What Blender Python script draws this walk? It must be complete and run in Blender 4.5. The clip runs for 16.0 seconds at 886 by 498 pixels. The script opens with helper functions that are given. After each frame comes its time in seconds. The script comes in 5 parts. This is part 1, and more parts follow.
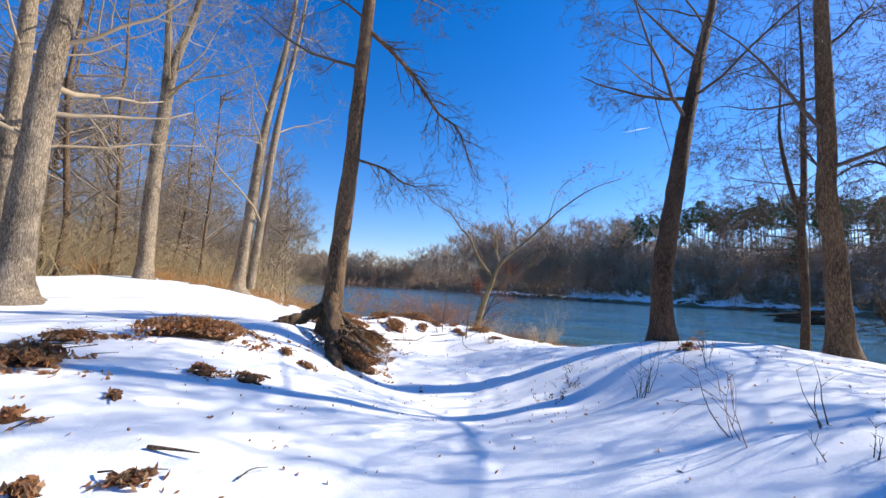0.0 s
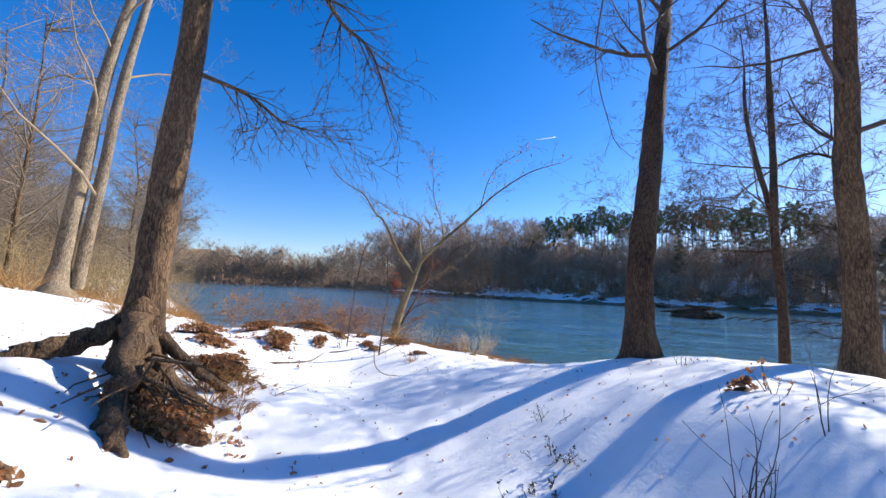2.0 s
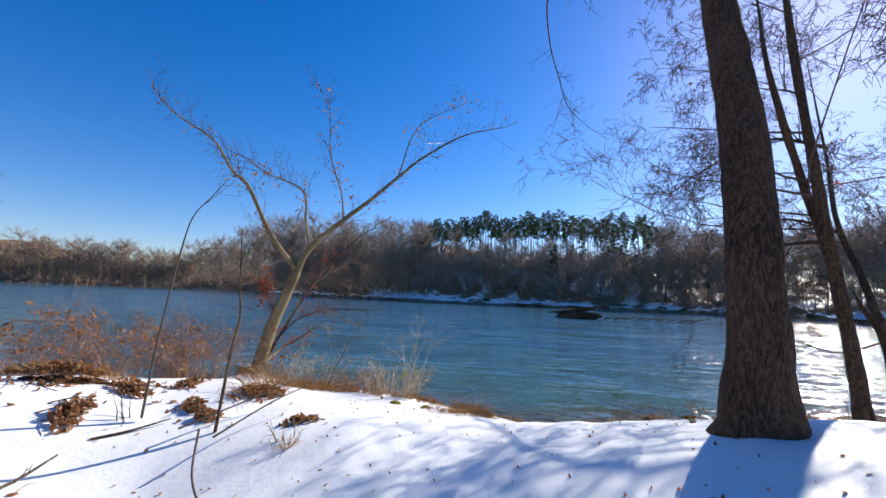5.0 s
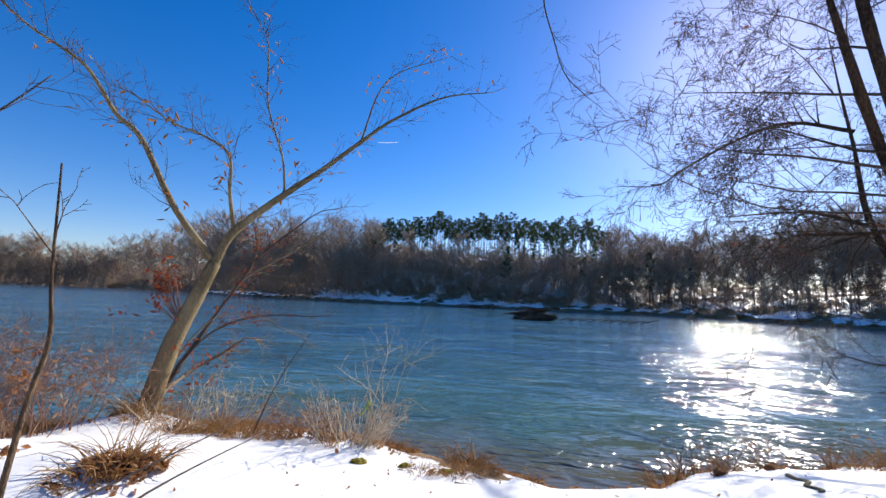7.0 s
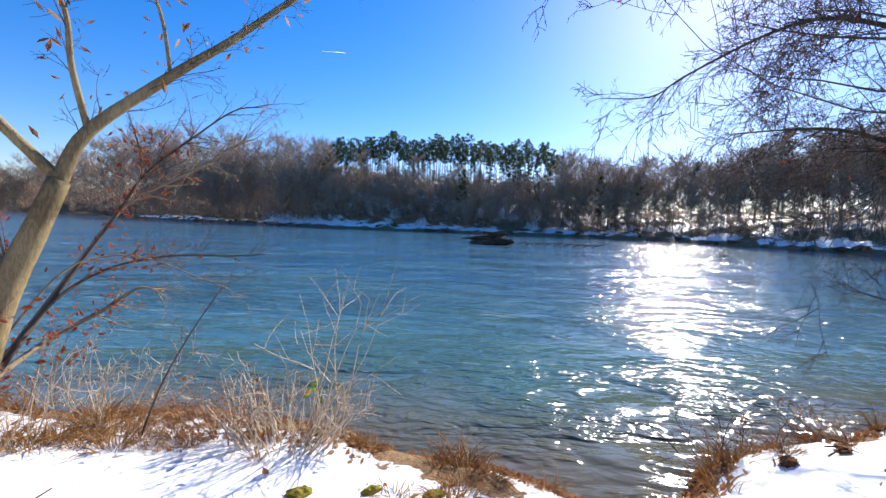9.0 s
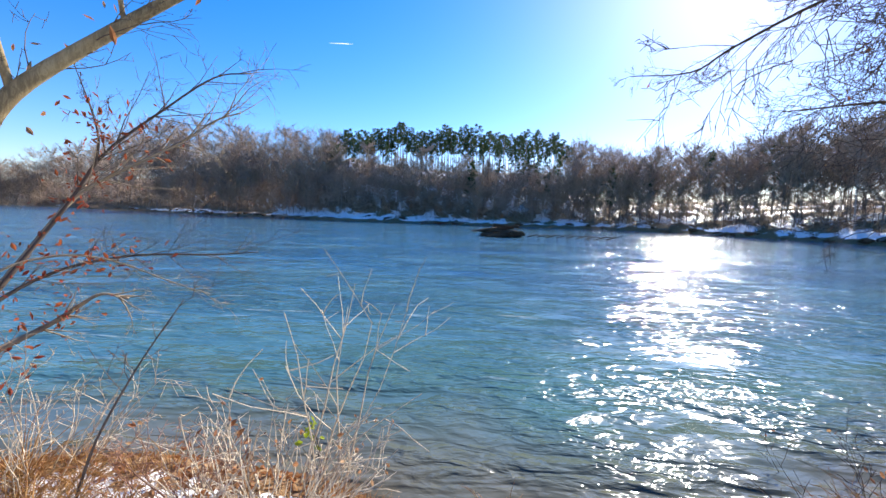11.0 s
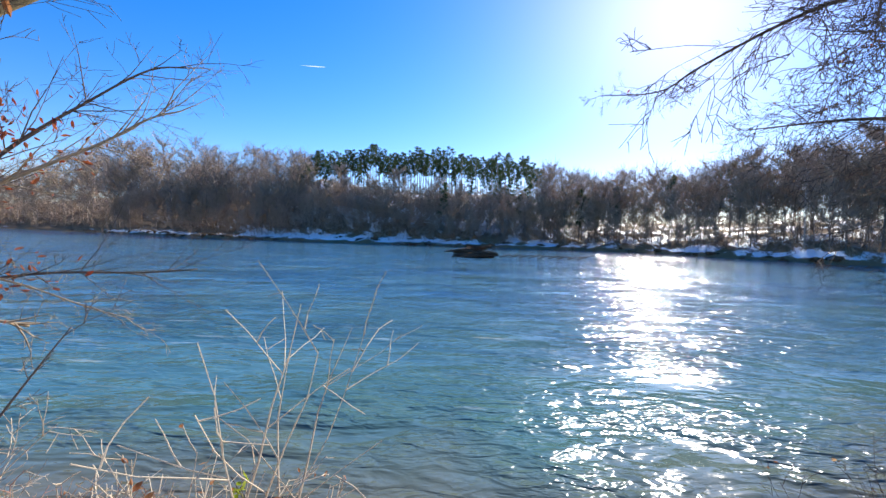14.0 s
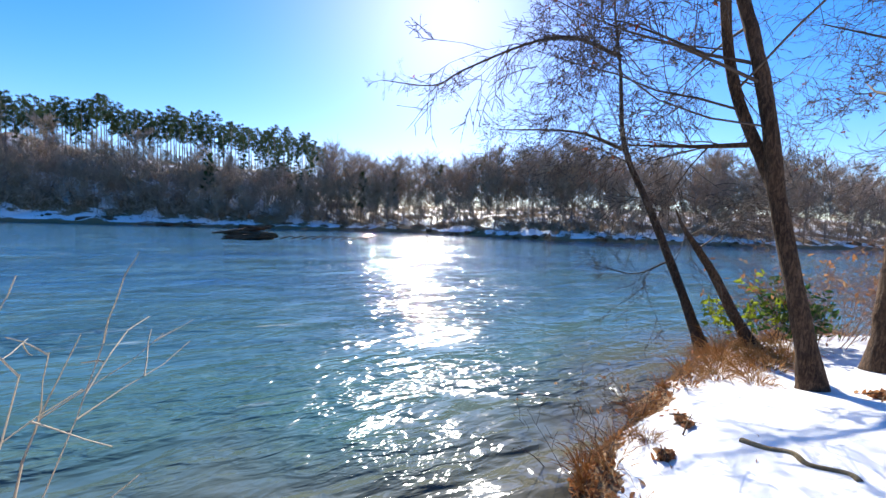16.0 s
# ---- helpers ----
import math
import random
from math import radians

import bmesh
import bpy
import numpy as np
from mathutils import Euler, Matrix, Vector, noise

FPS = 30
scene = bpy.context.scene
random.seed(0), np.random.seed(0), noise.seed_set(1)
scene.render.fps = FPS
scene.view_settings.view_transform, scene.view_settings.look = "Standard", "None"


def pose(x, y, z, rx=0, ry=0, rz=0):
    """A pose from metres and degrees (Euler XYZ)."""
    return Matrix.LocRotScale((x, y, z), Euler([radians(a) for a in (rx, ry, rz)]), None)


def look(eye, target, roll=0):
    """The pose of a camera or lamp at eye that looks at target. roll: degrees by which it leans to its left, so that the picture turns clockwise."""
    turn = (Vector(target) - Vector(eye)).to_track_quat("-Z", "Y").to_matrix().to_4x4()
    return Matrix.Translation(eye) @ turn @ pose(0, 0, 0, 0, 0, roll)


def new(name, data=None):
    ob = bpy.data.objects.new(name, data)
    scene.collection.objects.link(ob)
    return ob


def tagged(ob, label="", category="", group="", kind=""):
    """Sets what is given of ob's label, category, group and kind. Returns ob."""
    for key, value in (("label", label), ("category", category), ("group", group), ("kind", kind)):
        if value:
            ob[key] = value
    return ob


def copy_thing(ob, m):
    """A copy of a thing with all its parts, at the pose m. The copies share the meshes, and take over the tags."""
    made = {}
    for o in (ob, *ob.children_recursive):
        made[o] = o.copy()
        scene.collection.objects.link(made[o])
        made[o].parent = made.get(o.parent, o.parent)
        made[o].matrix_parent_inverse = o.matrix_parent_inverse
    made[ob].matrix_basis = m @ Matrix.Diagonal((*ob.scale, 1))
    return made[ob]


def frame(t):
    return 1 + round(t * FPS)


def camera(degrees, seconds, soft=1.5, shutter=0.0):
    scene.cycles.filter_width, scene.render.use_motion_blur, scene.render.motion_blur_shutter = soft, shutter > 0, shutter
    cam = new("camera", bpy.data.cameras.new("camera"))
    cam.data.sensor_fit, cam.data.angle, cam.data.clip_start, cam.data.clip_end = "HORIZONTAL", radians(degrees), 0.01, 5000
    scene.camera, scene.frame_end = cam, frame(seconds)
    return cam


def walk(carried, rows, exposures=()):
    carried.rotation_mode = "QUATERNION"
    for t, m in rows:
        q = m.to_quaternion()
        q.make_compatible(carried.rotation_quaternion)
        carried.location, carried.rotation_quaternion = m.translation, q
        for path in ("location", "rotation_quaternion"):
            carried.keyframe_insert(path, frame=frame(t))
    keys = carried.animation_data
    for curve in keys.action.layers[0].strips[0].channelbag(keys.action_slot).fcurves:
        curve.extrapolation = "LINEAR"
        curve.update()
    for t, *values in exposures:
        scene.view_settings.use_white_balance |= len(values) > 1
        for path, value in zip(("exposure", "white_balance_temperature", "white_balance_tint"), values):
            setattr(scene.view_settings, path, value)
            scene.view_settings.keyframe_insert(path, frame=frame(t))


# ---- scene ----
cam = camera(95.1, 16.0)
PATH = [
    (0, (1.884, -0.787, 2.305), (1.665, 1.192, 2.498), 2.4),
    (0.5, (1.746, -0.047, 2.322), (1.572, 1.937, 2.505), 2.4),
    (1, (1.679, 0.822, 2.315), (1.582, 2.811, 2.497), 2.3),
    (1.5, (1.681, 1.652, 2.326), (1.712, 3.642, 2.516), 2.3),
    (2, (1.778, 2.484, 2.341), (1.964, 4.465, 2.542), 2.2),
    (2.5, (1.794, 3.285, 2.368), (2.134, 5.244, 2.581), 2.4),
    (3, (1.826, 4.172, 2.36), (2.291, 6.105, 2.577), 2.4),
    (3.5, (1.798, 5.008, 2.363), (2.354, 6.917, 2.586), 2.7),
    (4, (1.824, 5.763, 2.379), (2.463, 7.645, 2.603), 2.5),
    (6.5, (2.068, 8.778, 2.418), (2.917, 10.574, 2.656), 2.1),
    (7, (2.305, 9.382, 2.4), (3.246, 11.131, 2.64), 2.2),
    (7.5, (2.529, 9.987, 2.414), (3.571, 11.679, 2.639), 2.1),
    (8, (2.647, 10.45, 2.474), (3.759, 12.107, 2.609), 2.0),
    (8.5, (2.859, 10.815, 2.531), (4.003, 12.455, 2.517), 2.0),
    (9, (3.009, 11.142, 2.519), (4.157, 12.775, 2.393), 2.0),
    (11.5, (3.568, 12.384, 2.469), (4.679, 14.039, 2.304), 1.8),
    (12, (3.683, 12.567, 2.427), (4.789, 14.227, 2.279), 1.7),
    (12.5, (3.713, 12.619, 2.417), (4.818, 14.283, 2.308), 1.8),
    (13, (3.717, 12.589, 2.406), (4.82, 14.255, 2.337), 1.7),
    (13.5, (3.737, 12.556, 2.402), (4.864, 14.208, 2.348), 1.7),
    (14, (3.773, 12.561, 2.388), (4.997, 14.142, 2.332), 1.7),
    (14.5, (3.778, 12.543, 2.396), (5.189, 13.959, 2.335), 1.9),
    (15, (3.764, 12.479, 2.403), (5.386, 13.647, 2.324), 1.9),
    (15.5, (3.805, 12.607, 2.372), (5.577, 13.528, 2.269), 1.9),
    (16, (3.824, 12.724, 2.348), (5.673, 13.479, 2.232), 2.0),
]
walk(cam, [(t, look(eye, target, roll)) for t, eye, target, roll in PATH],
     [(0, 0.75), (2.5, 0.73), (3.5, 0.6), (4, 0.5), (6.5, 0.42), (8, 0.58), (9, 0.8), (11.5, 1.1), (14, 0.98), (16, 0.96)])

# ---------------------------------------------------------------- light
SUN_DIR = Vector((0.806, 0.330, 0.492)).normalized()
ELEV = math.asin(SUN_DIR.z)
AZIM = math.atan2(SUN_DIR.x, SUN_DIR.y)
world = bpy.data.worlds.new("sky")
scene.world = world
world.use_nodes = True
wn = world.node_tree
wn.nodes.clear()
sky = wn.nodes.new("ShaderNodeTexSky")
sky.sky_type, sky.sun_disc = "NISHITA", False
sky.sun_elevation, sky.sun_rotation = ELEV, AZIM
sky.altitude, sky.air_density, sky.dust_density, sky.ozone_density = 100, 1.1, 0.28, 2.2
rich = wn.nodes.new("ShaderNodeHueSaturation")
rich.inputs["Saturation"].default_value = 1.48
rich.inputs["Hue"].default_value = 0.5
bg = wn.nodes.new("ShaderNodeBackground")
bg.inputs["Strength"].default_value = 0.1
wout = wn.nodes.new("ShaderNodeOutputWorld")
wn.links.new(sky.outputs["Color"], rich.inputs["Color"])
tint = wn.nodes.new("ShaderNodeMix")
tint.data_type, tint.blend_type = "RGBA", "MULTIPLY"
tint.inputs[0].default_value = 1.0
tint.inputs[7].default_value = (0.87, 0.88, 1.19, 1)
wn.links.new(rich.outputs["Color"], tint.inputs[6])
wn.links.new(tint.outputs[2], bg.inputs["Color"])
wn.links.new(bg.outputs["Background"], wout.inputs["Surface"])
sun = new("sun", bpy.data.lights.new("sun", "SUN"))
sun.data.energy, sun.data.angle, sun.data.color = 5.0, radians(0.55), (1.0, 0.94, 0.84)
sun.matrix_world = look(Vector((0, 0, 60)) + SUN_DIR * 10, (0, 0, 60))


# ---------------------------------------------------------------- materials
class Nodes:
    """A small wrapper to write node materials in few lines."""

    def __init__(self, name, rough=0.8, spec=0.3):
        self.m = bpy.data.materials.new(name)
        self.m.use_nodes = True
        self.t = self.m.node_tree
        self.b = self.t.nodes["Principled BSDF"]
        self.b.inputs["Roughness"].default_value = rough
        self.b.inputs["Specular IOR Level"].default_value = spec
        self.co = self.t.nodes.new("ShaderNodeTexCoord").outputs["Object"]

    def link(self, a, b):
        self.t.links.new(a, b)

    def scaled(self, sx, sy, sz, source=None):
        n = self.t.nodes.new("ShaderNodeMapping")
        n.inputs["Scale"].default_value = (sx, sy, sz)
        self.link(source or self.co, n.inputs["Vector"])
        return n.outputs["Vector"]

    def noise(self, scale, detail=4, vec=None, rough=0.55, distort=0.0):
        n = self.t.nodes.new("ShaderNodeTexNoise")
        n.inputs["Scale"].default_value, n.inputs["Detail"].default_value = scale, detail
        n.inputs["Roughness"].default_value, n.inputs["Distortion"].default_value = rough, distort
        self.link(vec or self.co, n.inputs["Vector"])
        return n.outputs["Fac"]

    def ramp(self, fac, *stops):
        n = self.t.nodes.new("ShaderNodeValToRGB")
        els = n.color_ramp.elements
        while len(els) < len(stops):
            els.new(0.5)
        for e, (p, c) in zip(els, stops):
            e.position = p
            e.color = (*c, 1) if len(c) == 3 else c
        self.link(fac, n.inputs["Fac"])
        return n.outputs["Color"]

    def mix(self, fac, a, b, how="MIX"):
        n = self.t.nodes.new("ShaderNodeMix")
        n.data_type, n.blend_type = "RGBA", how
        for sock, v in ((n.inputs[0], fac), (n.inputs[6], a), (n.inputs[7], b)):
            if isinstance(v, (int, float)):
                sock.default_value = v
            elif isinstance(v, tuple):
                sock.default_value = (*v, 1)
            else:
                self.link(v, sock)
        return n.outputs[2]

    def math(self, op, a, b=0.0, c=0.0):
        n = self.t.nodes.new("ShaderNodeMath")
        n.operation = op
        for sock, v in zip(n.inputs, (a, b, c)):
            if isinstance(v, (int, float)):
                sock.default_value = v
            else:
                self.link(v, sock)
        return n.outputs[0]

    def attr(self, name):
        n = self.t.nodes.new("ShaderNodeAttribute")
        n.attribute_name = name
        return n.outputs["Fac"]

    def random(self):
        return self.t.nodes.new("ShaderNodeObjectInfo").outputs["Random"]

    def island(self):
        return self.t.nodes.new("ShaderNodeNewGeometry").outputs["Random Per Island"]

    def bump(self, h, strength, dist, after=None):
        n = self.t.nodes.new("ShaderNodeBump")
        n.inputs["Strength"].default_value, n.inputs["Distance"].default_value = strength, dist
        self.link(h, n.inputs["Height"])
        if after is not None:
            self.link(after, n.inputs["Normal"])
        return n.outputs["Normal"]

    def done(self, color=None, normal=None, rough=None):
        for v, k in ((color, "Base Color"), (normal, "Normal"), (rough, "Roughness")):
            if v is not None:
                if isinstance(v, tuple):
                    self.b.inputs[k].default_value = (*v, 1)
                else:
                    self.link(v, self.b.inputs[k])
        return self.m


def bark(name, dark, light, ridge=1.0, mottled=False):
    n = Nodes(name, 0.88, 0.2)
    v = n.scaled(1, 1, 0.26)
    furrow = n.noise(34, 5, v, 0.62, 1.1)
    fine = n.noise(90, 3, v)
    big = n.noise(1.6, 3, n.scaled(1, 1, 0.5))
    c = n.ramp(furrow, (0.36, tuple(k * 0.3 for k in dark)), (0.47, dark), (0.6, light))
    patch = n.ramp(big, (0.35, tuple(k * 0.8 for k in dark)), (0.7, tuple(min(1, k * 1.25) for k in light)))
    c = n.mix(0.6 if mottled else 0.35, c, patch)
    h = n.math("MULTIPLY_ADD", fine, 0.3, furrow)
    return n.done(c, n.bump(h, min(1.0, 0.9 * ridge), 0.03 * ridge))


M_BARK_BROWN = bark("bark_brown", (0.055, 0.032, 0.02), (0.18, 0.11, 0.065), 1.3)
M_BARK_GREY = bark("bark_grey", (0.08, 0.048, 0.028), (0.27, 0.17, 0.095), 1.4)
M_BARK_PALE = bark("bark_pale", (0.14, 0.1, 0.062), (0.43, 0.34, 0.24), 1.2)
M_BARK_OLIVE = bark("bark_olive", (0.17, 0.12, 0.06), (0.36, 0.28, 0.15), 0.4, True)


def twig_mat(name, a, b):
    n = Nodes(name, 0.8, 0.25)
    return n.done(n.mix(n.noise(3, 2), a, b))


M_TWIG = twig_mat("twig_brown", (0.06, 0.043, 0.033), (0.15, 0.11, 0.085))
M_TWIG_PALE = twig_mat("twig_pale", (0.22, 0.16, 0.1), (0.42, 0.33, 0.22))
M_TWIG_GREY = twig_mat("twig_grey", (0.1, 0.075, 0.055), (0.33, 0.26, 0.19))
M_TWIG_STRAW = twig_mat("twig_straw", (0.4, 0.3, 0.2), (0.66, 0.56, 0.42))
M_TWIG_RED = twig_mat("twig_red", (0.2, 0.1, 0.065), (0.38, 0.22, 0.15))


def far_wood_mat(name, *cols):
    """Brown far-off wood: slow drift from tree to tree, quick change from twig to twig."""
    n = Nodes(name, 0.75, 0.3)
    place = n.t.nodes.new("ShaderNodeNewGeometry").outputs["Position"]
    c = n.ramp(n.noise(0.11, 3, place, 0.6), *[(0.32 + 0.36 * i / (len(cols) - 1), c) for i, c in enumerate(cols)])
    return n.done(n.mix(n.math("MULTIPLY", n.island(), 0.4), c, tuple(0.55 * k for k in cols[0])))


M_FAR_TWIG = far_wood_mat("far_twig", (0.38, 0.255, 0.18), (0.5, 0.36, 0.26), (0.42, 0.31, 0.2), (0.54, 0.41, 0.31))
M_FAR_TRUNK = far_wood_mat("far_trunk", (0.2, 0.15, 0.12), (0.28, 0.22, 0.18), (0.22, 0.17, 0.14))
M_FAR_PALE = far_wood_mat("far_pale_trunk", (0.42, 0.36, 0.3), (0.55, 0.49, 0.42))


def blade_mat(name, *cols):
    n = Nodes(name, 0.7, 0.25)
    stops = [(i / max(1, len(cols) - 1), c) for i, c in enumerate(cols)]
    c = n.ramp(n.island(), *stops)
    c = n.mix(n.math("MULTIPLY", n.noise(40, 3), 0.5), c, tuple(k * 0.5 for k in cols[0]))
    glow = n.t.nodes.new("ShaderNodeBsdfTranslucent")
    blend = n.t.nodes.new("ShaderNodeMixShader")
    blend.inputs[0].default_value = 0.45
    n.link(c, glow.inputs["Color"])
    n.link(n.b.outputs["BSDF"], blend.inputs[1])
    n.link(glow.outputs["BSDF"], blend.inputs[2])
    n.link(blend.outputs["Shader"], n.t.nodes["Material Output"].inputs["Surface"])
    return n.done(c)


M_STRAW = blade_mat("straw", (0.54, 0.29, 0.1), (0.66, 0.42, 0.18), (0.5, 0.24, 0.08), (0.72, 0.54, 0.3))
M_LEAF = blade_mat("dry_leaf", (0.32, 0.13, 0.05), (0.5, 0.25, 0.11), (0.38, 0.15, 0.06), (0.6, 0.38, 0.2), (0.22, 0.12, 0.065))
M_LEAF_RED = blade_mat("red_leaf", (0.32, 0.05, 0.03), (0.48, 0.14, 0.045), (0.3, 0.08, 0.04))
M_LEAF_GREEN = blade_mat("green_leaf", (0.03, 0.075, 0.02), (0.06, 0.12, 0.03), (0.13, 0.2, 0.03))
M_LEAF_LIME = blade_mat("lime_leaf", (0.3, 0.38, 0.03), (0.36, 0.4, 0.04))
M_MOSS = blade_mat("moss", (0.4, 0.33, 0.03), (0.46, 0.37, 0.05), (0.3, 0.26, 0.03))
M_PINE = blade_mat("pine_needle", (0.035, 0.07, 0.03), (0.065, 0.11, 0.045), (0.12, 0.15, 0.06))


def ground_mat():
    """Snow that gives way to wet leaf litter where the soil attribute is high."""
    n = Nodes("snow_and_soil", 0.55, 0.3)
    lumps = n.noise(1.3, 4)
    drift = n.noise(5, 5, rough=0.6)
    grain = n.noise(160, 2)
    snow = n.ramp(lumps, (0.3, (0.85, 0.85, 0.85)), (0.7, (0.94, 0.925, 0.89)))
    litter = n.noise(38, 6, rough=0.7)
    soil = n.ramp(litter, (0.3, (0.035, 0.022, 0.014)), (0.48, (0.2, 0.115, 0.055)), (0.62, (0.36, 0.22, 0.1)), (0.78, (0.48, 0.33, 0.17)))
    far = n.noise(0.13, 5)
    edge = n.math("MULTIPLY_ADD", drift, 0.5, n.math("MULTIPLY", n.noise(1.7, 3), 0.35))
    edge = n.math("MULTIPLY_ADD", far, 0.3, edge)
    edge = n.math("ADD", edge, n.attr("soil"))
    mask = n.ramp(edge, (0.98, (0, 0, 0)), (1.06, (1, 1, 1)))
    hs = n.math("MULTIPLY_ADD", grain, 0.03, n.math("MULTIPLY", drift, 0.4))
    h = n.math("MULTIPLY_ADD", litter, 0.12, hs)
    rough = n.ramp(mask, (0, (0.5, 0.5, 0.5)), (1, (0.9, 0.9, 0.9)))
    return n.done(n.mix(mask, snow, soil), n.bump(h, 0.3, 0.1), rough)


M_GROUND = ground_mat()


def water_mat():
    n = Nodes("river_water", 0.085, 0.75)
    n.b.inputs["IOR"].default_value = 1.33
    rot = n.t.nodes.new("ShaderNodeMapping")
    rot.inputs["Rotation"].default_value = (0, 0, radians(38))
    n.link(n.co, rot.inputs["Vector"])
    v = n.scaled(0.62, 1.25, 1.0, rot.outputs["Vector"])
    swell = n.noise(0.4, 3, v, 0.5, 0.4)
    chop = n.noise(3.4, 2, v, 0.4, 0.9)
    fine = n.noise(10, 2, v, 0.5, 0.5)
    calm = n.ramp(n.noise(0.09, 3, v), (0.4, (0.35, 0.35, 0.35)), (0.6, (1.0, 1.0, 1.0)))
    gust = n.ramp(n.noise(0.42, 4, v, 0.6, 0.6), (0.4, (0.2, 0.2, 0.2)), (0.58, (1, 1, 1)))
    small = n.math("MULTIPLY", n.math("MULTIPLY_ADD", fine, 0.3, n.math("MULTIPLY", chop, 1.15)), gust)
    h = n.math("MULTIPLY_ADD", n.noise(1.0, 2, v, 0.45, 0.7), 1.3, n.math("MULTIPLY", swell, 2.4))
    h = n.math("ADD", small, h)
    h = n.math("MULTIPLY", h, calm)
    # light and dark streaks of sky reflection, put into the water's base colour
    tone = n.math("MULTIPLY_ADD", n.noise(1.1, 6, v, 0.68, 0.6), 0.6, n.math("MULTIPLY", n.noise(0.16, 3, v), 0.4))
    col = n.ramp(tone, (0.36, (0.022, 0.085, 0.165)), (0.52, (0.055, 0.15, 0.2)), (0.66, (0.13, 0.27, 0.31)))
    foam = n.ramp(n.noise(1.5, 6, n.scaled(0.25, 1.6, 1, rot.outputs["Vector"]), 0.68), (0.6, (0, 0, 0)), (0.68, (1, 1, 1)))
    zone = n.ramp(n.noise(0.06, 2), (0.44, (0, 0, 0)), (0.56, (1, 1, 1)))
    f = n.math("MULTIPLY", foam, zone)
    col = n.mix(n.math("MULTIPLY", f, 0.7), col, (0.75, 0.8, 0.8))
    col = n.mix(n.math("MULTIPLY", n.attr("inshore"), 0.75), col, (0.06, 0.13, 0.105))
    shallow = n.attr("shallow")
    col = n.mix(n.math("MULTIPLY", shallow, 0.8), col, (0.15, 0.1, 0.05))
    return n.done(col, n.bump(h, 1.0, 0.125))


M_WATER = water_mat()

# ---------------------------------------------------------------- ground and river
NEAR_SHORE = ((-270, 480), (-92, 168), (-28, 58), (-12, 31), (-5.5, 19.8), (-3.2, 17.5), (-1, 17.3), (1.5, 17.6), (3.4, 16.6), (4.7, 15.5), (5.3, 14.5), (5.7, 13.8), (6.0, 13.1), (6.7, 12.75),
              (7.7, 12.95), (9.5, 12.2), (11.5, 11.5), (13, 10.7), (14.6, 9.2), (16, 6), (20, 2), (30, -8), (45, -25), (80, -70), (400, -430))
FAR_SHORE = ((-900, 700), (-330, 660), (-110, 514), (-20, 290), (20.6, 190), (45, 133), (75, 102), (104, 80), (108, 64), (98, 42), (92, 26),
             (100, 5), (118, -25), (170, -90), (500, -420))
# mounds and hollows of the near bank: x, y, spread, height
MOUNDS = ((1.9, 0, 3, -0.83), (1.6, 6.5, 1.9, -0.75), (0.6, 9, 2.2, -0.16), (-3, 6.5, 2.6, 0.15), (4.9, 5.8, 1.7, 0.23), (6.3, 9.4, 1.8, 0.53), (8.3, 7.4, 1.8, 0.32),
          (-6, 11, 4.5, 0.25), (-0.8, 13.6, 1.4, 0.46), (-12, 15, 5, 1.2), (2.8, 11.4, 1.5, 0.16), (-4.5, 18, 2.5, -0.24), (6, 2, 3.5, 0.52), (3.2, 6.3, 1.1, 0.12),
          (0.3, 11.6, 1.2, -0.58), (-2.3, 7.4, 0.6, 0.2), (-0.3, 7.4, 0.7, -0.22), (3.5, 5.7, 0.6, -0.2), (4.8, 6.4, 0.7, 0.16), (1.5, 14.2, 0.7, 0.2), (1.4, 16.6, 0.6, 0.15))


def side_of(line, x, y):
    """Signed distance to a shoreline; positive on the near side's land."""
    x, y = np.asarray(x, float), np.asarray(y, float)
    best, sign = np.full(x.shape, 1e9), np.ones(x.shape)
    for (ax, ay), (bx, by) in zip(line[:-1], line[1:]):
        dx, dy = bx - ax, by - ay
        t = np.clip(((x - ax) * dx + (y - ay) * dy) / (dx * dx + dy * dy), 0, 1)
        px, py = x - ax - t * dx, y - ay - t * dy
        d = np.hypot(px, py)
        m = d < best - 1e-6
        best = np.where(m, d, best)
        sign = np.where(m, np.where(dx * py - dy * px < 0, 1, -1), sign)
    return best * sign


def wavy(x, y, k, seed):
    """Cheap smooth roughness from a few crossed sines."""
    r = np.random.RandomState(seed)
    out = 0
    for i in range(7):
        a, f, p = r.uniform(0, 6.28), k * r.uniform(0.6, 2.2), r.uniform(0, 6.28)
        out = out + np.sin((np.cos(a) * x + np.sin(a) * y) * f + p) / (i + 2)
    return out


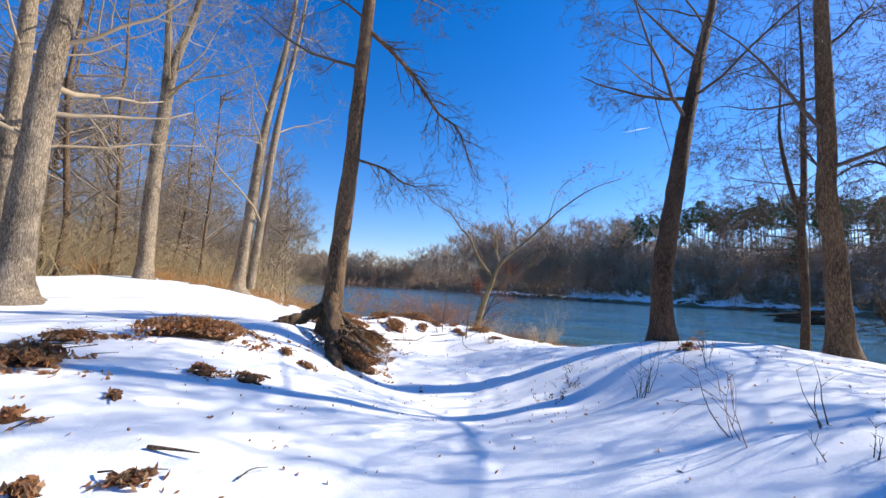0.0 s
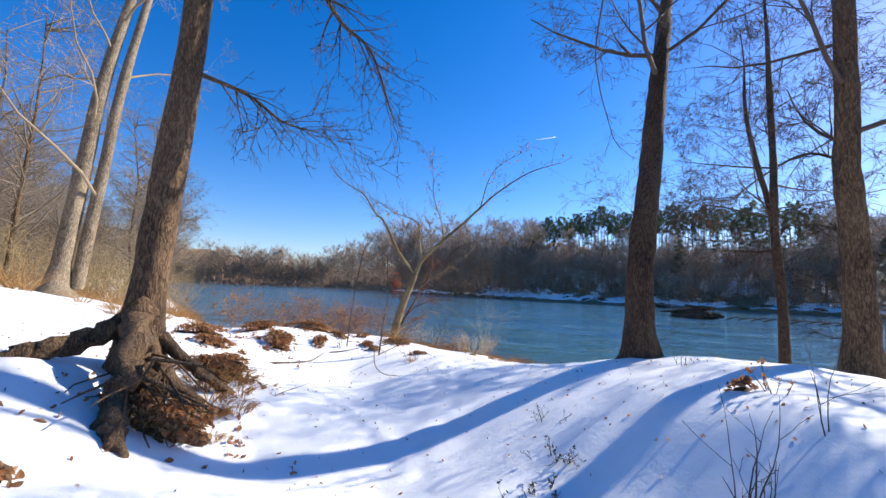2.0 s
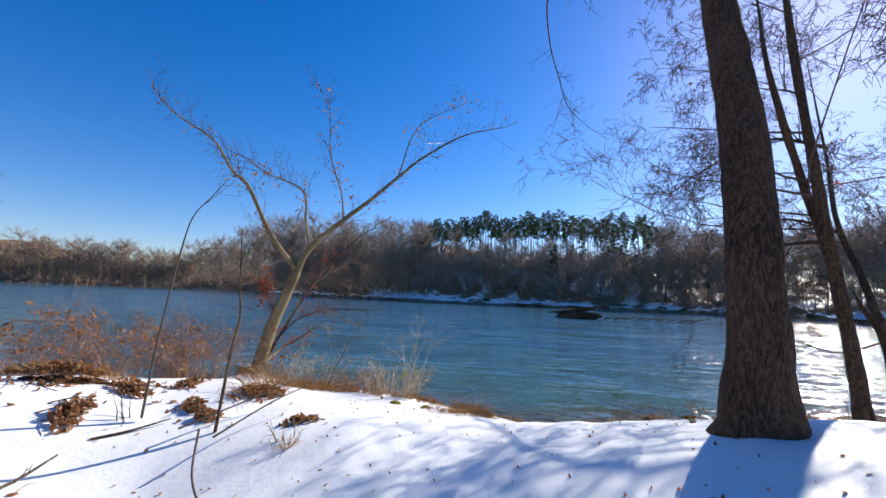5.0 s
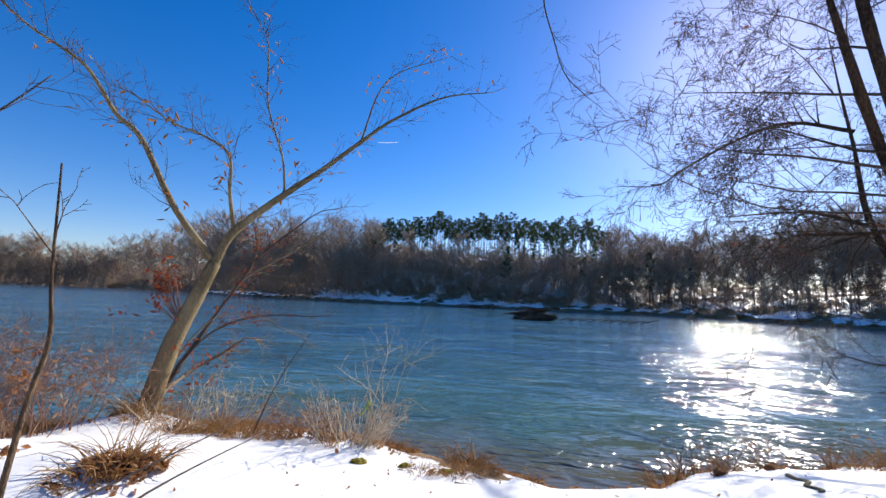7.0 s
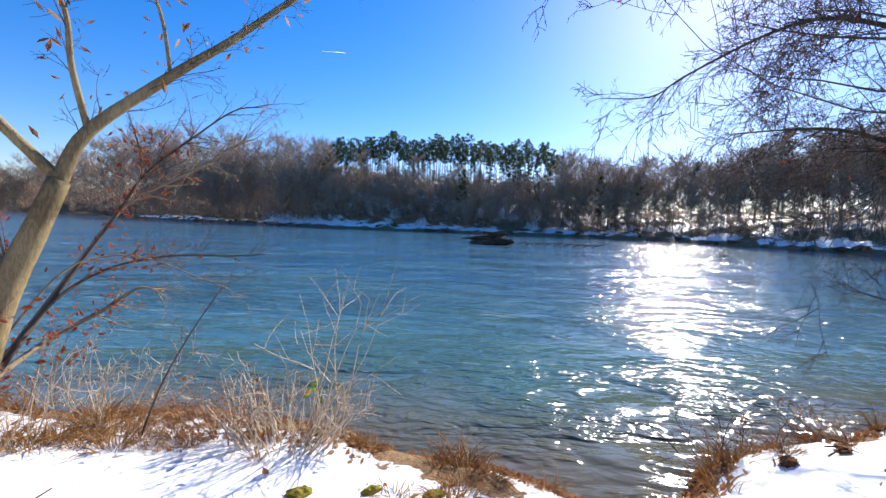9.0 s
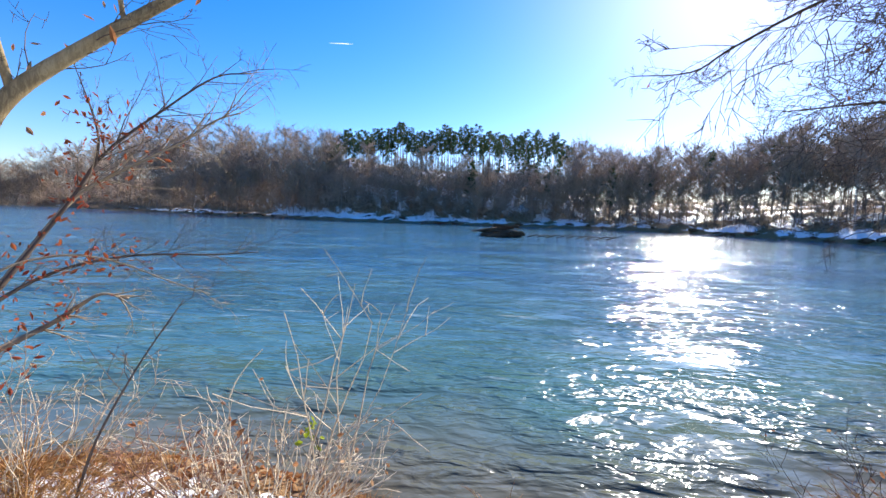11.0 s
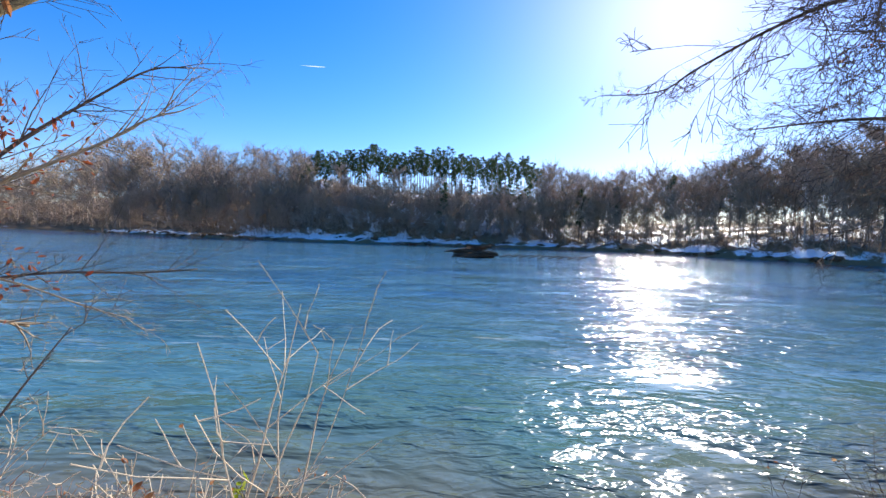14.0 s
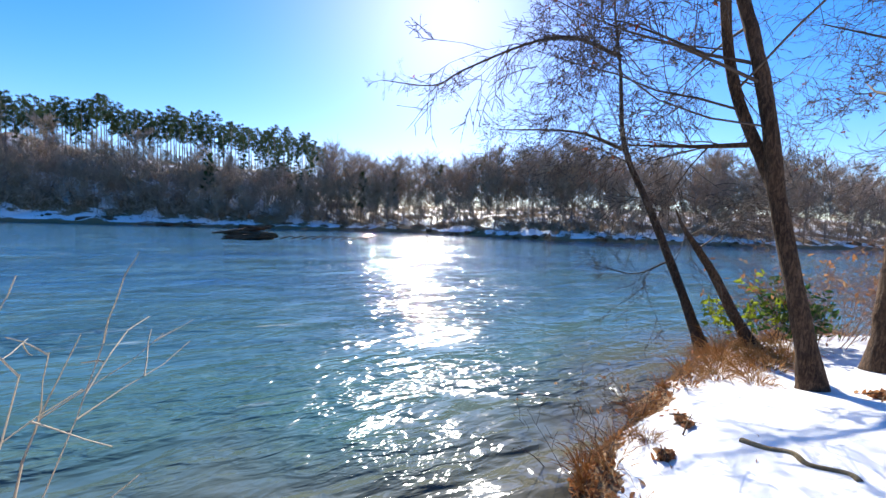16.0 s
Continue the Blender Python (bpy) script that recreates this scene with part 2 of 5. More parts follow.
def height(x, y, full=False):
    x, y = np.asarray(x, float), np.asarray(y, float)
    d = side_of(NEAR_SHORE, x, y)
    d = d + 0.12 * wavy(x, y, 2.2, 3) * np.clip(1 - np.abs(d) / 6, 0, 1)
    h = np.interp(d, [-60, -30, -3, -0.8, 0, 0.18, 0.4, 1.2, 2, 5, 10, 30, 100, 400], [-2.5, -1.5, -0.8, -0.4, 0, 0.24, 0.35, 0.43, 0.5, 0.75, 1.1, 2.2, 5, 12])
    for a, b, s, v in MOUNDS:
        h = h + v * np.exp(-((x - a) ** 2 + (y - b) ** 2) / (2 * s * s)) * np.clip(d / 0.8, 0, 1)
    h = h + (0.035 * wavy(x, y, 1.5, 5) + 0.014 * wavy(x, y, 5, 8)) * np.clip(d / 0.6, 0, 1)
    if x.size > 1000:
        r = np.random.RandomState(12)
        for k in range(46):
            b = -1.5 + 0.3 * k
            a = 1.85 + (0.17 if k % 2 else -0.17) + r.uniform(-0.12, 0.12) + 1.6 * np.clip((b - 7.5) / 5, 0, 1)
            h = h - 0.022 * np.exp(-(((x - a) / 0.12) ** 2 + ((y - b) / 0.2) ** 2)) * (d > 0.5)
    e = -side_of(FAR_SHORE, x, y)
    e = e + (1.7 * wavy(x, y, 0.13, 9) + 0.8 * wavy(x, y, 0.45, 10)) * np.clip(1 - np.abs(e) / 20, 0, 1)
    g = np.interp(e, [-20, 0, 0.8, 4, 9, 25, 60, 100, 160, 400, 1500], [-3, 0, 0.6, 1.5, 2.7, 7.8, 14, 14, 9, 8, 25])
    bear = np.degrees(np.arctan2(x - 3.7, y - 12.6))
    g = g + np.clip((-14 - bear) / 10, 0.15, 1) * np.clip((y - 250) / 150, 0, 1) * np.interp(e, [0, 5, 40, 150, 400], [0, 0, 8, 26, 40])
    g = g * (1 + 0.7 * np.clip((y - 120) / 80, 0, 1) * np.clip((e - 5) / 10, 0, 1))
    g = g * (1 - (0.32 * np.clip((bear - 15) / 8, 0, 1) - 0.1 * np.clip((bear - 46) / 14, 0, 1)) * np.clip((e - 6) / 20, 0, 1))
    stand = np.clip((bear - 16) / 5, 0, 1) * np.clip((55 - bear) / 6, 0, 1)
    g = g + stand * np.interp(e, [6, 20, 46, 70, 110], [0, 4.5, 10.5, 10.5, 4])
    g = g + 0.4 * wavy(x, y, 0.55, 33) * np.clip((e - 0.3) / 1.5, 0, 1) * np.clip(1 - e / 14, 0, 1)
    g = g + np.clip(e / 30, 0, 1) * 1.3 * wavy(x, y, 0.05, 4)
    z = np.where(e > -12, np.maximum(g, np.where(d > -6, h, -3)), h)
    return (z, d, e) if full else z


LX, LY = np.arange(-16, 17, 0.1), np.arange(-3, 27, 0.1)
LATTICE = height(*np.meshgrid(LX, LY))


def ground_at(x, y):
    i, j = (x + 16) / 0.1, (y + 3) / 0.1
    if not (0 <= i < len(LX) - 1 and 0 <= j < len(LY) - 1):
        return float(height(np.array([x]), np.array([y]))[0])
    a, b = int(i), int(j)
    u, v = i - a, j - b
    q = LATTICE
    return float((q[b, a] * (1 - u) + q[b, a + 1] * u) * (1 - v) + (q[b + 1, a] * (1 - u) + q[b + 1, a + 1] * u) * v)


def spread(lo, hi, step, reach, growth=1.16):
    mid = list(np.arange(lo, hi + 1e-6, step))
    out, s = [], step
    a, b = lo, hi
    left, right = [], []
    while b < reach:
        s *= growth
        b += s
        a -= s
        left.append(a)
        right.append(b)
    return np.array(left[::-1] + mid + right)


def grid_mesh(name, xs, ys, z, attrs, keep=None):
    nx, ny = len(xs), len(ys)
    X, Y = np.meshgrid(xs, ys)
    verts = np.stack([X.ravel(), Y.ravel(), z.ravel()], 1)
    i = np.arange(nx * ny).reshape(ny, nx)
    q = np.stack([i[:-1, :-1].ravel(), i[:-1, 1:].ravel(), i[1:, 1:].ravel(), i[1:, :-1].ravel()], 1)
    if keep is not None:
        q = q[keep[q].any(1)]
    me = bpy.data.meshes.new(name)
    me.from_pydata(verts.tolist(), [], q.tolist())
    for k, v in attrs.items():
        me.attributes.new(k, "FLOAT", "POINT").data.foreach_set("value", v.ravel().astype(np.float32))
    me.polygons.foreach_set("use_smooth", np.ones(len(me.polygons), bool))
    me.update()
    return me


def shore_range(theta, cx, cy):
    """How far the opposite shore lies from the middle of the walk in a direction."""
    out = np.full(theta.shape, 420.0)
    c, q = np.cos(theta), np.sin(theta)
    for (ax, ay), (bx, by) in zip(FAR_SHORE[:-1], FAR_SHORE[1:]):
        dx, dy = bx - ax, by - ay
        det = dx * q - dy * c
        det = np.where(np.abs(det) < 1e-9, 1e-9, det)
        r = (dx * (ay - cy) - dy * (ax - cx)) / det
        u = (c * (ay - cy) - q * (ax - cx)) / det
        out = np.where((u >= 0) & (u <= 1) & (r > 15), np.minimum(out, r), out)
    return np.minimum(out, 900)


def ground_sheet():
    """One round sheet, fine along the walk and along the far shore, out to the horizon."""
    cx, cy, n = 3.0, 9.0, 960
    theta = np.linspace(0, 2 * math.pi, n, endpoint=False)
    far = shore_range(theta, cx, cy)
    k = np.ones(9) / 9
    far = np.convolve(np.concatenate([far[-4:], far, far[:4]]), k, "valid")
    near = np.arange(0.05, 13.0, 0.085)
    rings = [np.full(n, r) for r in near]
    for u in (np.linspace(0, 1, 34)[1:]) ** 1.35:
        rings.append(13 + (far - 5 - 13) * u)
    for d in (-3, -1.5, -0.6, 0, 0.3, 0.6, 1, 1.6, 2.4, 3.4, 4.6, 6, 8, 10, 13, 16, 20, 25, 31, 38, 46, 55, 66, 80, 97, 117, 142, 175):
        rings.append(far + d)
    for f in np.geomspace(1, 14, 16)[1:]:
        rings.append((far + 175) * f)
    R = np.array(rings)
    X, Y = cx + R * np.cos(theta), cy + R * np.sin(theta)
    Z, D, E = height(X, Y, True)
    BEAR = np.degrees(np.arctan2(X - 3.7, Y - 12.6))
    wide = np.where((X < 5.4) & (Y > 13.2), 2.6, 1.0)
    soil = np.interp(D / wide, [-1, 0.0, 0.22, 0.5, 0.9], [0.9, 0.8, 0.5, 0.18, 0.0])
    soil = np.where(D > 14, np.interp(D, [14, 20], [0.0, 0.5]), soil)
    soil = np.where((E > -12) & (D < 0), np.interp(E, [0, 0.6, 1.6, 4, 8, 12, 60], [0.95, 0.7, 0.34, 0.36, 0.5, 0.56, 0.6]) + 0.3 * (Y > 260) + 0.12 * np.clip((E - 8) / 12, 0, 1) + 0.2 * wavy(X, Y, 0.4, 21) + 0.16 * wavy(X, Y, 1.3, 22) - (0.08 + 0.17 * (BEAR > 20)) * np.clip((E - 8) / 8, 0, 1), soil)
    m = len(R)
    verts = np.stack([X.ravel(), Y.ravel(), Z.ravel()], 1).tolist()
    i = np.arange(m * n).reshape(m, n)
    j = np.roll(i, -1, 1)
    q = np.stack([i[:-1].ravel(), i[1:].ravel(), j[1:].ravel(), j[:-1].ravel()], 1).tolist()
    q.append(i[0].tolist())
    me = bpy.data.meshes.new("ground")
    me.from_pydata(verts, [], q)
    me.attributes.new("soil", "FLOAT", "POINT").data.foreach_set("value", soil.ravel().astype(np.float32))
    me.polygons.foreach_set("use_smooth", np.ones(len(me.polygons), bool))
    me.update()
    return me


ground = new("ground", ground_sheet())
ground.data.materials.append(M_GROUND)
tagged(ground, "trampled white snow over brown leaf litter on a river bank", "ground", kind="structure")

wx, wy = spread(-30, 60, 1.5, 3200, 1.25), spread(-10, 80, 1.5, 3200, 1.25)
WX, WY = np.meshgrid(wx, wy)
wd, we = side_of(NEAR_SHORE, WX, WY), -side_of(FAR_SHORE, WX, WY)
shal = np.interp(wd, [-2.2, -0.3], [0, 1])
water = new("water", grid_mesh("water", wx, wy, np.zeros_like(WX), {"shallow": shal, "inshore": np.interp(wd, [-16, -2], [0, 1])}))
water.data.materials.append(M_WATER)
tagged(water, "rippling blue-green river with white sun glitter", "river", kind="structure")


# ---------------------------------------------------------------- plant kit
def part(name, me, material, parent=None, label=""):
    ob = new(name, me)
    if material is not None:
        me.materials.append(material)
    ob.parent = parent
    if label:
        tagged(ob, label)
    return ob


def thing(name, place, label, category, group=""):
    ob = new(name)
    ob.empty_display_size = 0.2
    ob.location = place
    return tagged(ob, label, category, group)


class Wood:
    """Collects limbs as smooth tubes and twigs as three-sided slivers."""

    def __init__(self):
        self.v, self.f, self.n = [], [], 0
        self.seg = []

    def tube(self, pts, radii, sides=10, lumpy=0.0, rng=random):
        pts = [Vector(p) for p in pts]
        up = Vector((0.31, 0.95, 0.05))
        for i, (p, r) in enumerate(zip(pts, radii)):
            d = (pts[min(i + 1, len(pts) - 1)] - pts[max(i - 1, 0)]).normalized()
            a = (up - d * up.dot(d)).normalized()
            b = d.cross(a)
            up = a
            for k in range(sides):
                w = 2 * math.pi * k / sides
                q = r * (1 + (lumpy * noise.noise(p * 3 + Vector((math.cos(w), math.sin(w), 0)) * 2) if lumpy else 0))
                self.v.append(p + (a * math.cos(w) + b * math.sin(w)) * q)
        base = self.n
        for i in range(len(pts) - 1):
            for k in range(sides):
                k2 = (k + 1) % sides
                self.f.append((base + i * sides + k, base + i * sides + k2, base + (i + 1) * sides + k2, base + (i + 1) * sides + k))
        self.f.append(tuple(base + (len(pts) - 1) * sides + k for k in range(sides)))
        self.n += len(pts) * sides

    def sliver(self, p, q, r0, r1):
        self.seg.append((p.x, p.y, p.z, q.x, q.y, q.z, r0, r1))

    def mesh(self, name):
        v, f = [tuple(p) for p in self.v], list(self.f)
        if self.seg:
            s = np.array(self.seg)
            p, q, r0, r1 = s[:, :3], s[:, 3:6], s[:, 6:7], s[:, 7:8]
            d = q - p
            d /= np.linalg.norm(d, axis=1, keepdims=True) + 1e-9
            ref = np.where(np.abs(d[:, 2:3]) > 0.9, np.array([[1.0, 0, 0]]), np.array([[0, 0, 1.0]]))
            a = np.cross(d, ref)
            a /= np.linalg.norm(a, axis=1, keepdims=True) + 1e-9
            b = np.cross(d, a)
            ring = []
            for k in range(3):
                w = 2 * math.pi * k / 3
                o = a * math.cos(w) + b * math.sin(w)
                ring += [p + o * r0, q + o * r1]
            vv = np.stack(ring, 1).reshape(-1, 3)
            base = self.n + 6 * np.arange(len(s))[:, None]
            ff = np.concatenate([base + np.array([[2 * k, (2 * k + 2) % 6, (2 * k + 3) % 6, 2 * k + 1]]) for k in range(3)])
            v += vv.tolist()
            f += ff.tolist()
        me = bpy.data.meshes.new(name)
        me.from_pydata(v, [], f)
        me.polygons.foreach_set("use_smooth", np.ones(len(me.polygons), bool))
        me.update()
        return me


def smooth_path(pts, n):
    """Catmull-Rom points along a few given ones."""
    P = [Vector(p) for p in pts]
    P = [P[0] * 2 - P[1]] + P + [P[-1] * 2 - P[-2]]
    out = []
    for i in range(1, len(P) - 2):
        a, b, c, d = P[i - 1:i + 3]
        for k in range(n):
            t = k / n
            out.append(0.5 * ((2 * b) + (c - a) * t + (2 * a - 5 * b + 4 * c - d) * t * t + (3 * b - a - 3 * c + d) * t ** 3))
    out.append(P[-2])
    return out


def rand_dir(rng):
    while True:
        v = Vector((rng.uniform(-1, 1), rng.uniform(-1, 1), rng.uniform(-1, 1)))
        if 0.05 < v.length < 1:
            return v.normalized()


def grow(wood, p, d, length, r, level, rng, spec, limbs=None):
    """One branch with its side branches. spec: kids per level, droop, wobble, thinnest."""
    steps = spec.get("steps") or (5 if level < 2 else 3)
    pts, rad = [p.copy()], [r]
    d = d.normalized()
    kids = spec["kids"][level] if level < len(spec["kids"]) else 0
    marks = sorted(rng.uniform(0.18, 1.0) for _ in range(kids))
    at = 0
    for i in range(steps):
        d = (d + rand_dir(rng) * spec["wobble"] + Vector((0, 0, spec["lift"][min(level, len(spec["lift"]) - 1)]))).normalized()
        q = pts[-1] + d * (length / steps)
        rr = r * (1 - 0.8 * (i + 1) / steps)
        while at < kids and marks[at] <= (i + 1) / steps:
            f = marks[at] * steps - i
            s = pts[-1].lerp(q, f)
            side = rand_dir(rng)
            side = (side - d * side.dot(d)).normalized()
            k = (d * rng.uniform(0.45, 0.95) + side * rng.uniform(0.6, 1.0)).normalized()
            grow(wood, s, k, length * rng.uniform(0.35, 0.62) * (1.15 - 0.45 * marks[at]), max(spec["thin"], rr * rng.uniform(0.45, 0.65)), level + 1, rng, spec)
            at += 1
        pts.append(q)
        rad.append(max(spec["thin"] * 0.6, rr))
    if r > 0.022 and level < 2:
        wood.tube(pts, rad, 6)
    else:
        for a, b, ra, rb in zip(pts[:-1], pts[1:], rad[:-1], rad[1:]):
            wood.sliver(a, b, max(ra, spec["thin"] * 0.6), max(rb, spec["thin"] * 0.5))


SPEC_NEAR = {"kids": (8, 6, 5, 2), "lift": (0.06, -0.04, -0.06, -0.08), "wobble": 0.21, "thin": 0.005}


def tree(name, stems, material, label, limbs=9, first=0.4, reach=3.5, seed=1, spec=SPEC_NEAR, twig=M_TWIG, extra=(), flare=1.5, bias=None, group="bank trees"):
    """stems: lists of ((x, y, z), radius); the first begins at the ground. extra: drawn limbs as (points, radius)."""
    rng = random.Random(seed)
    base = Vector(stems[0][0][0])
    ob = thing(name, base, label, "tree", group)
    for si, stem in enumerate(stems):
        w = Wood()
        pts = smooth_path([Vector(p) - base for p, r in stem], 5)
        rk = [r for p, r in stem]
        rad = list(np.interp(np.linspace(0, len(rk) - 1, len(pts)), range(len(rk)), rk))
        if si == 0:
            pts = [pts[0] - Vector((0, 0, 0.35))] + pts
            rad = [rad[0] * flare * 1.15] + rad
            z0 = pts[1].z
            rad = [r * (1 + (flare - 1) * math.exp(-max(0, p.z - z0) / 0.28)) for p, r in zip(pts, rad)]
        w.tube(pts, rad, 16, 0.16)
        part("trunk" if si == 0 else "stem", w.mesh("trunk"), material, ob)
        nl = limbs if si == 0 else max(2, limbs * 2 // 3)
        for i in range(nl):
            f = first + (1 - first) * (i + rng.random()) / nl if si == 0 else rng.uniform(0.2, 1)
            k = min(len(pts) - 2, int(f * (len(pts) - 1)))
            p, r = pts[k], rad[k]
            ang = rng.uniform(0, 6.28)
            side = Vector((math.cos(ang), math.sin(ang), 0))
            if bias is not None:
                side = (side + Vector(bias)).normalized()
            d = side + Vector((0, 0, rng.uniform(0.1, 0.75)))
            lw = Wood()
            grow(lw, p, d, reach * rng.uniform(0.6, 1.1) * (1.2 - 0.5 * f), r * rng.uniform(0.2, 0.32), 0, rng, spec)
            part("limb", lw.mesh("limb"), twig, ob)
    for pts, r in extra:
        lw = Wood()
        path = smooth_path([Vector(p) - base for p in pts], 4)
        rad = [r * (1 - 0.75 * i / (len(path) - 1)) for i in range(len(path))]
        lw.tube(path, rad, 7)
        for i in range(2, len(path)):
            for _ in range(2):
                d = (path[i] - path[i - 1]).normalized() + rand_dir(rng) * 0.9
                grow(lw, path[i], d, reach * rng.uniform(0.12, 0.3), max(spec["thin"], rad[i] * 0.5), 2, rng, spec)
        part("limb", lw.mesh("limb"), material, ob)
    return ob


# ---------------------------------------------------------------- trees of the near bank
tree("rooted_tree", [[((-1.66, 8.3, 1.25), 0.25), ((-1.6, 8.28, 2.3), 0.215), ((-1.5, 8.25, 3.6), 0.2), ((-1.38, 8.24, 5.2), 0.185), ((-1.28, 8.22, 7.1), 0.165),
     ((-1.18, 8.21, 9.2), 0.14), ((-1.1, 8.3, 12.5), 0.08), ((-1.0, 8.3, 15), 0.03)]], M_BARK_GREY,
     "brown furrowed tree on an undercut snowy bank with bare roots", limbs=7, first=0.62, reach=4, seed=3, flare=1.4,
     extra=[([(-1.2, 8.2, 8.5), (-0.51, 8.48, 7.95), (0.05, 8.69, 7.35), (0.55, 8.88, 6.65), (1.04, 9.07, 6.3), (1.43, 9.21, 5.33)], 0.06),
            ([(-1.33, 8.16, 5.25), (-0.62, 8.43, 5.07), (-0.16, 8.61, 4.78), (0.32, 8.79, 4.72)], 0.035)])
tree("river_tree", [[((6.12, 9.62, 1.3), 0.27), ((6.1, 9.6, 2.2), 0.24), ((6.17, 9.64, 3.1), 0.23), ((6.34, 9.77, 3.9), 0.22), ((6.58, 9.97, 4.8), 0.212), ((6.87, 10.27, 5.9), 0.202), ((7.25, 10.66, 7.2), 0.19),
     ((7.7, 11.15, 8.5), 0.175), ((8.15, 11.65, 9.8), 0.15), ((9.1, 12.6, 12.5), 0.1), ((9.5, 13.0, 15.5), 0.04)]], M_BARK_BROWN,
     "dark brown tree trunk with flared base at the bank edge", limbs=9, first=0.58, reach=4.5, seed=5, flare=1.35, bias=(-0.6, 0.3, 0))
tree("bent_tree", [[((9.02, 8.33, 1.25), 0.22), ((8.98, 8.29, 2.5), 0.2), ((8.93, 8.26, 3.4), 0.187), ((8.83, 8.21, 4.1), 0.178), ((8.76, 8.17, 4.7), 0.17), ((8.79, 8.13, 5.5), 0.163),
     ((8.7, 8.0, 7.6), 0.138), ((8.7, 7.9, 11), 0.077), ((8.8, 7.8, 14), 0.026)]], M_BARK_GREY,
     "bent grey-brown tree leaning over a snowy mound", limbs=9, first=0.55, reach=4, seed=7)
tree("forked_tree", [[((9.8, 10.42, 0.6), 0.105), ((9.95, 10.56, 1.5), 0.097), ((10.07, 10.68, 2.2), 0.094), ((10.17, 10.82, 3), 0.097), ((10.19, 10.9, 3.6), 0.088),
     ((10.28, 11.0, 4.3), 0.086), ((10.42, 11.12, 5), 0.081), ((10.59, 11.27, 5.8), 0.075), ((10.8, 11.5, 7.5), 0.077), ((11, 11.7, 9.5), 0.044), ((11.1, 11.9, 12), 0.011)],
     [((10.17, 10.8, 2.9), 0.077), ((10.36, 11.03, 3.6), 0.073), ((10.48, 11.25, 4.3), 0.068), ((10.47, 11.39, 5), 0.064), ((10.36, 11.5, 5.8), 0.066), ((10.3, 11.7, 7.2), 0.044), ((10.5, 11.9, 8.6), 0.022), ((10.6, 12.1, 9.8), 0.009)]], M_BARK_BROWN,
     "brown forked tree on the snowy point above the water", limbs=10, first=0.42, reach=4.2, seed=9, bias=(-0.1, 0.6, 0),
     extra=[([(10.36, 11.05, 3.55), (10.5, 11.7, 3.58), (10.8, 12.62, 3.7)], 0.04)])
tree("leaning_tree", [[((12.55, 11.2, 0.08), 0.104), ((13.0, 11.5, 1), 0.086), ((13.33, 11.7, 1.6), 0.081), ((13.68, 11.99, 2.4), 0.076), ((14.0, 12.3, 3.2), 0.068),
     ((14.2, 12.6, 3.9), 0.065), ((14.29, 12.8, 4.7), 0.054), ((14.35, 12.9, 6), 0.036), ((14.49, 13.1, 7.5), 0.022), ((14.4, 13.2, 9), 0.007)]], M_BARK_BROWN,
     "thin dark tree leaning out over the river", limbs=8, first=0.5, reach=3.6, seed=11, bias=(-0.4, 0.6, 0),
     extra=[([(14.25, 12.7, 4.2), (14.5, 13.9, 4.75), (14.9, 15.9, 5.0)], 0.05),
            ([(14.4, 12.9, 6.4), (14.6, 14.1, 7.1), (14.8, 15.3, 7.15), (15.1, 17.1, 6.8), (15.2, 18.1, 6.5), (15.6, 20.1, 7.0)], 0.05),
            ([(13.4, 11.78, 1.75), (13.2, 12.4, 1.45), (13.3, 13.1, 1.55)], 0.022)])
bpy.data.objects["leaning_tree"].location += Vector((-0.05, -0.22, 0.03))
tree("slanting_tree", [[((12.06, 10.23, 0.25), 0.109), ((12.16, 10.55, 0.77), 0.088), ((12.28, 10.95, 1.6), 0.075), ((12.36, 11.23, 2.09), 0.061), ((12.43, 11.46, 2.45), 0.034),
     ((12.5, 11.6, 2.8), 0.014)]], M_BARK_BROWN, "short dark slanting tree among brown bank grass", limbs=3, first=0.6, reach=1.6, seed=13)
tree("edge_tree", [[((10.9, 9.25, 0.5), 0.2), ((10.93, 9.2, 2), 0.18), ((11.0, 9.1, 4), 0.15), ((11.1, 9.0, 7), 0.1), ((11.1, 9.0, 10), 0.03)]], M_BARK_BROWN,
     "dark tree trunk standing in snow behind the point", limbs=5, first=0.45, reach=3.2, seed=15)
tree("shade_tree", [[((12.6, 5.4, 0.9), 0.22), ((12.6, 5.4, 4), 0.19), ((12.7, 5.5, 8), 0.14), ((12.8, 5.5, 13), 0.04)]], M_BARK_BROWN,
     "bare brown tree on the bank behind the mound", limbs=16, first=0.25, reach=4.6, seed=17)
tree("shade_tree", [[((14.2, 3.2, 0.9), 0.24), ((14.1, 3.3, 4), 0.2), ((14.0, 3.4, 8), 0.14), ((13.9, 3.4, 13), 0.04)]], M_BARK_BROWN,
     "many-limbed bare brown tree further along the bank", limbs=18, first=0.2, reach=4.8, seed=18)
SPEC_PALE = {"kids": (6, 5, 4, 1), "lift": (0.08, 0.0, -0.03, -0.04), "wobble": 0.24, "thin": 0.006}
tree("pale_tree", [[((-8.46, 7.08, 1.75), 0.34), ((-8.46, 7.09, 3.5), 0.3), ((-8.44, 7.12, 5.25), 0.28), ((-8.4, 7.16, 7), 0.26), ((-8.3, 7.28, 8.8), 0.23), ((-8.1, 7.4, 13), 0.12), ((-8, 7.4, 17), 0.04)]],
     M_BARK_PALE, "large pale grey tree trunk at the wood edge", limbs=10, first=0.35, reach=5, seed=21, spec=SPEC_PALE, twig=M_TWIG_PALE, group="wood edge trees")
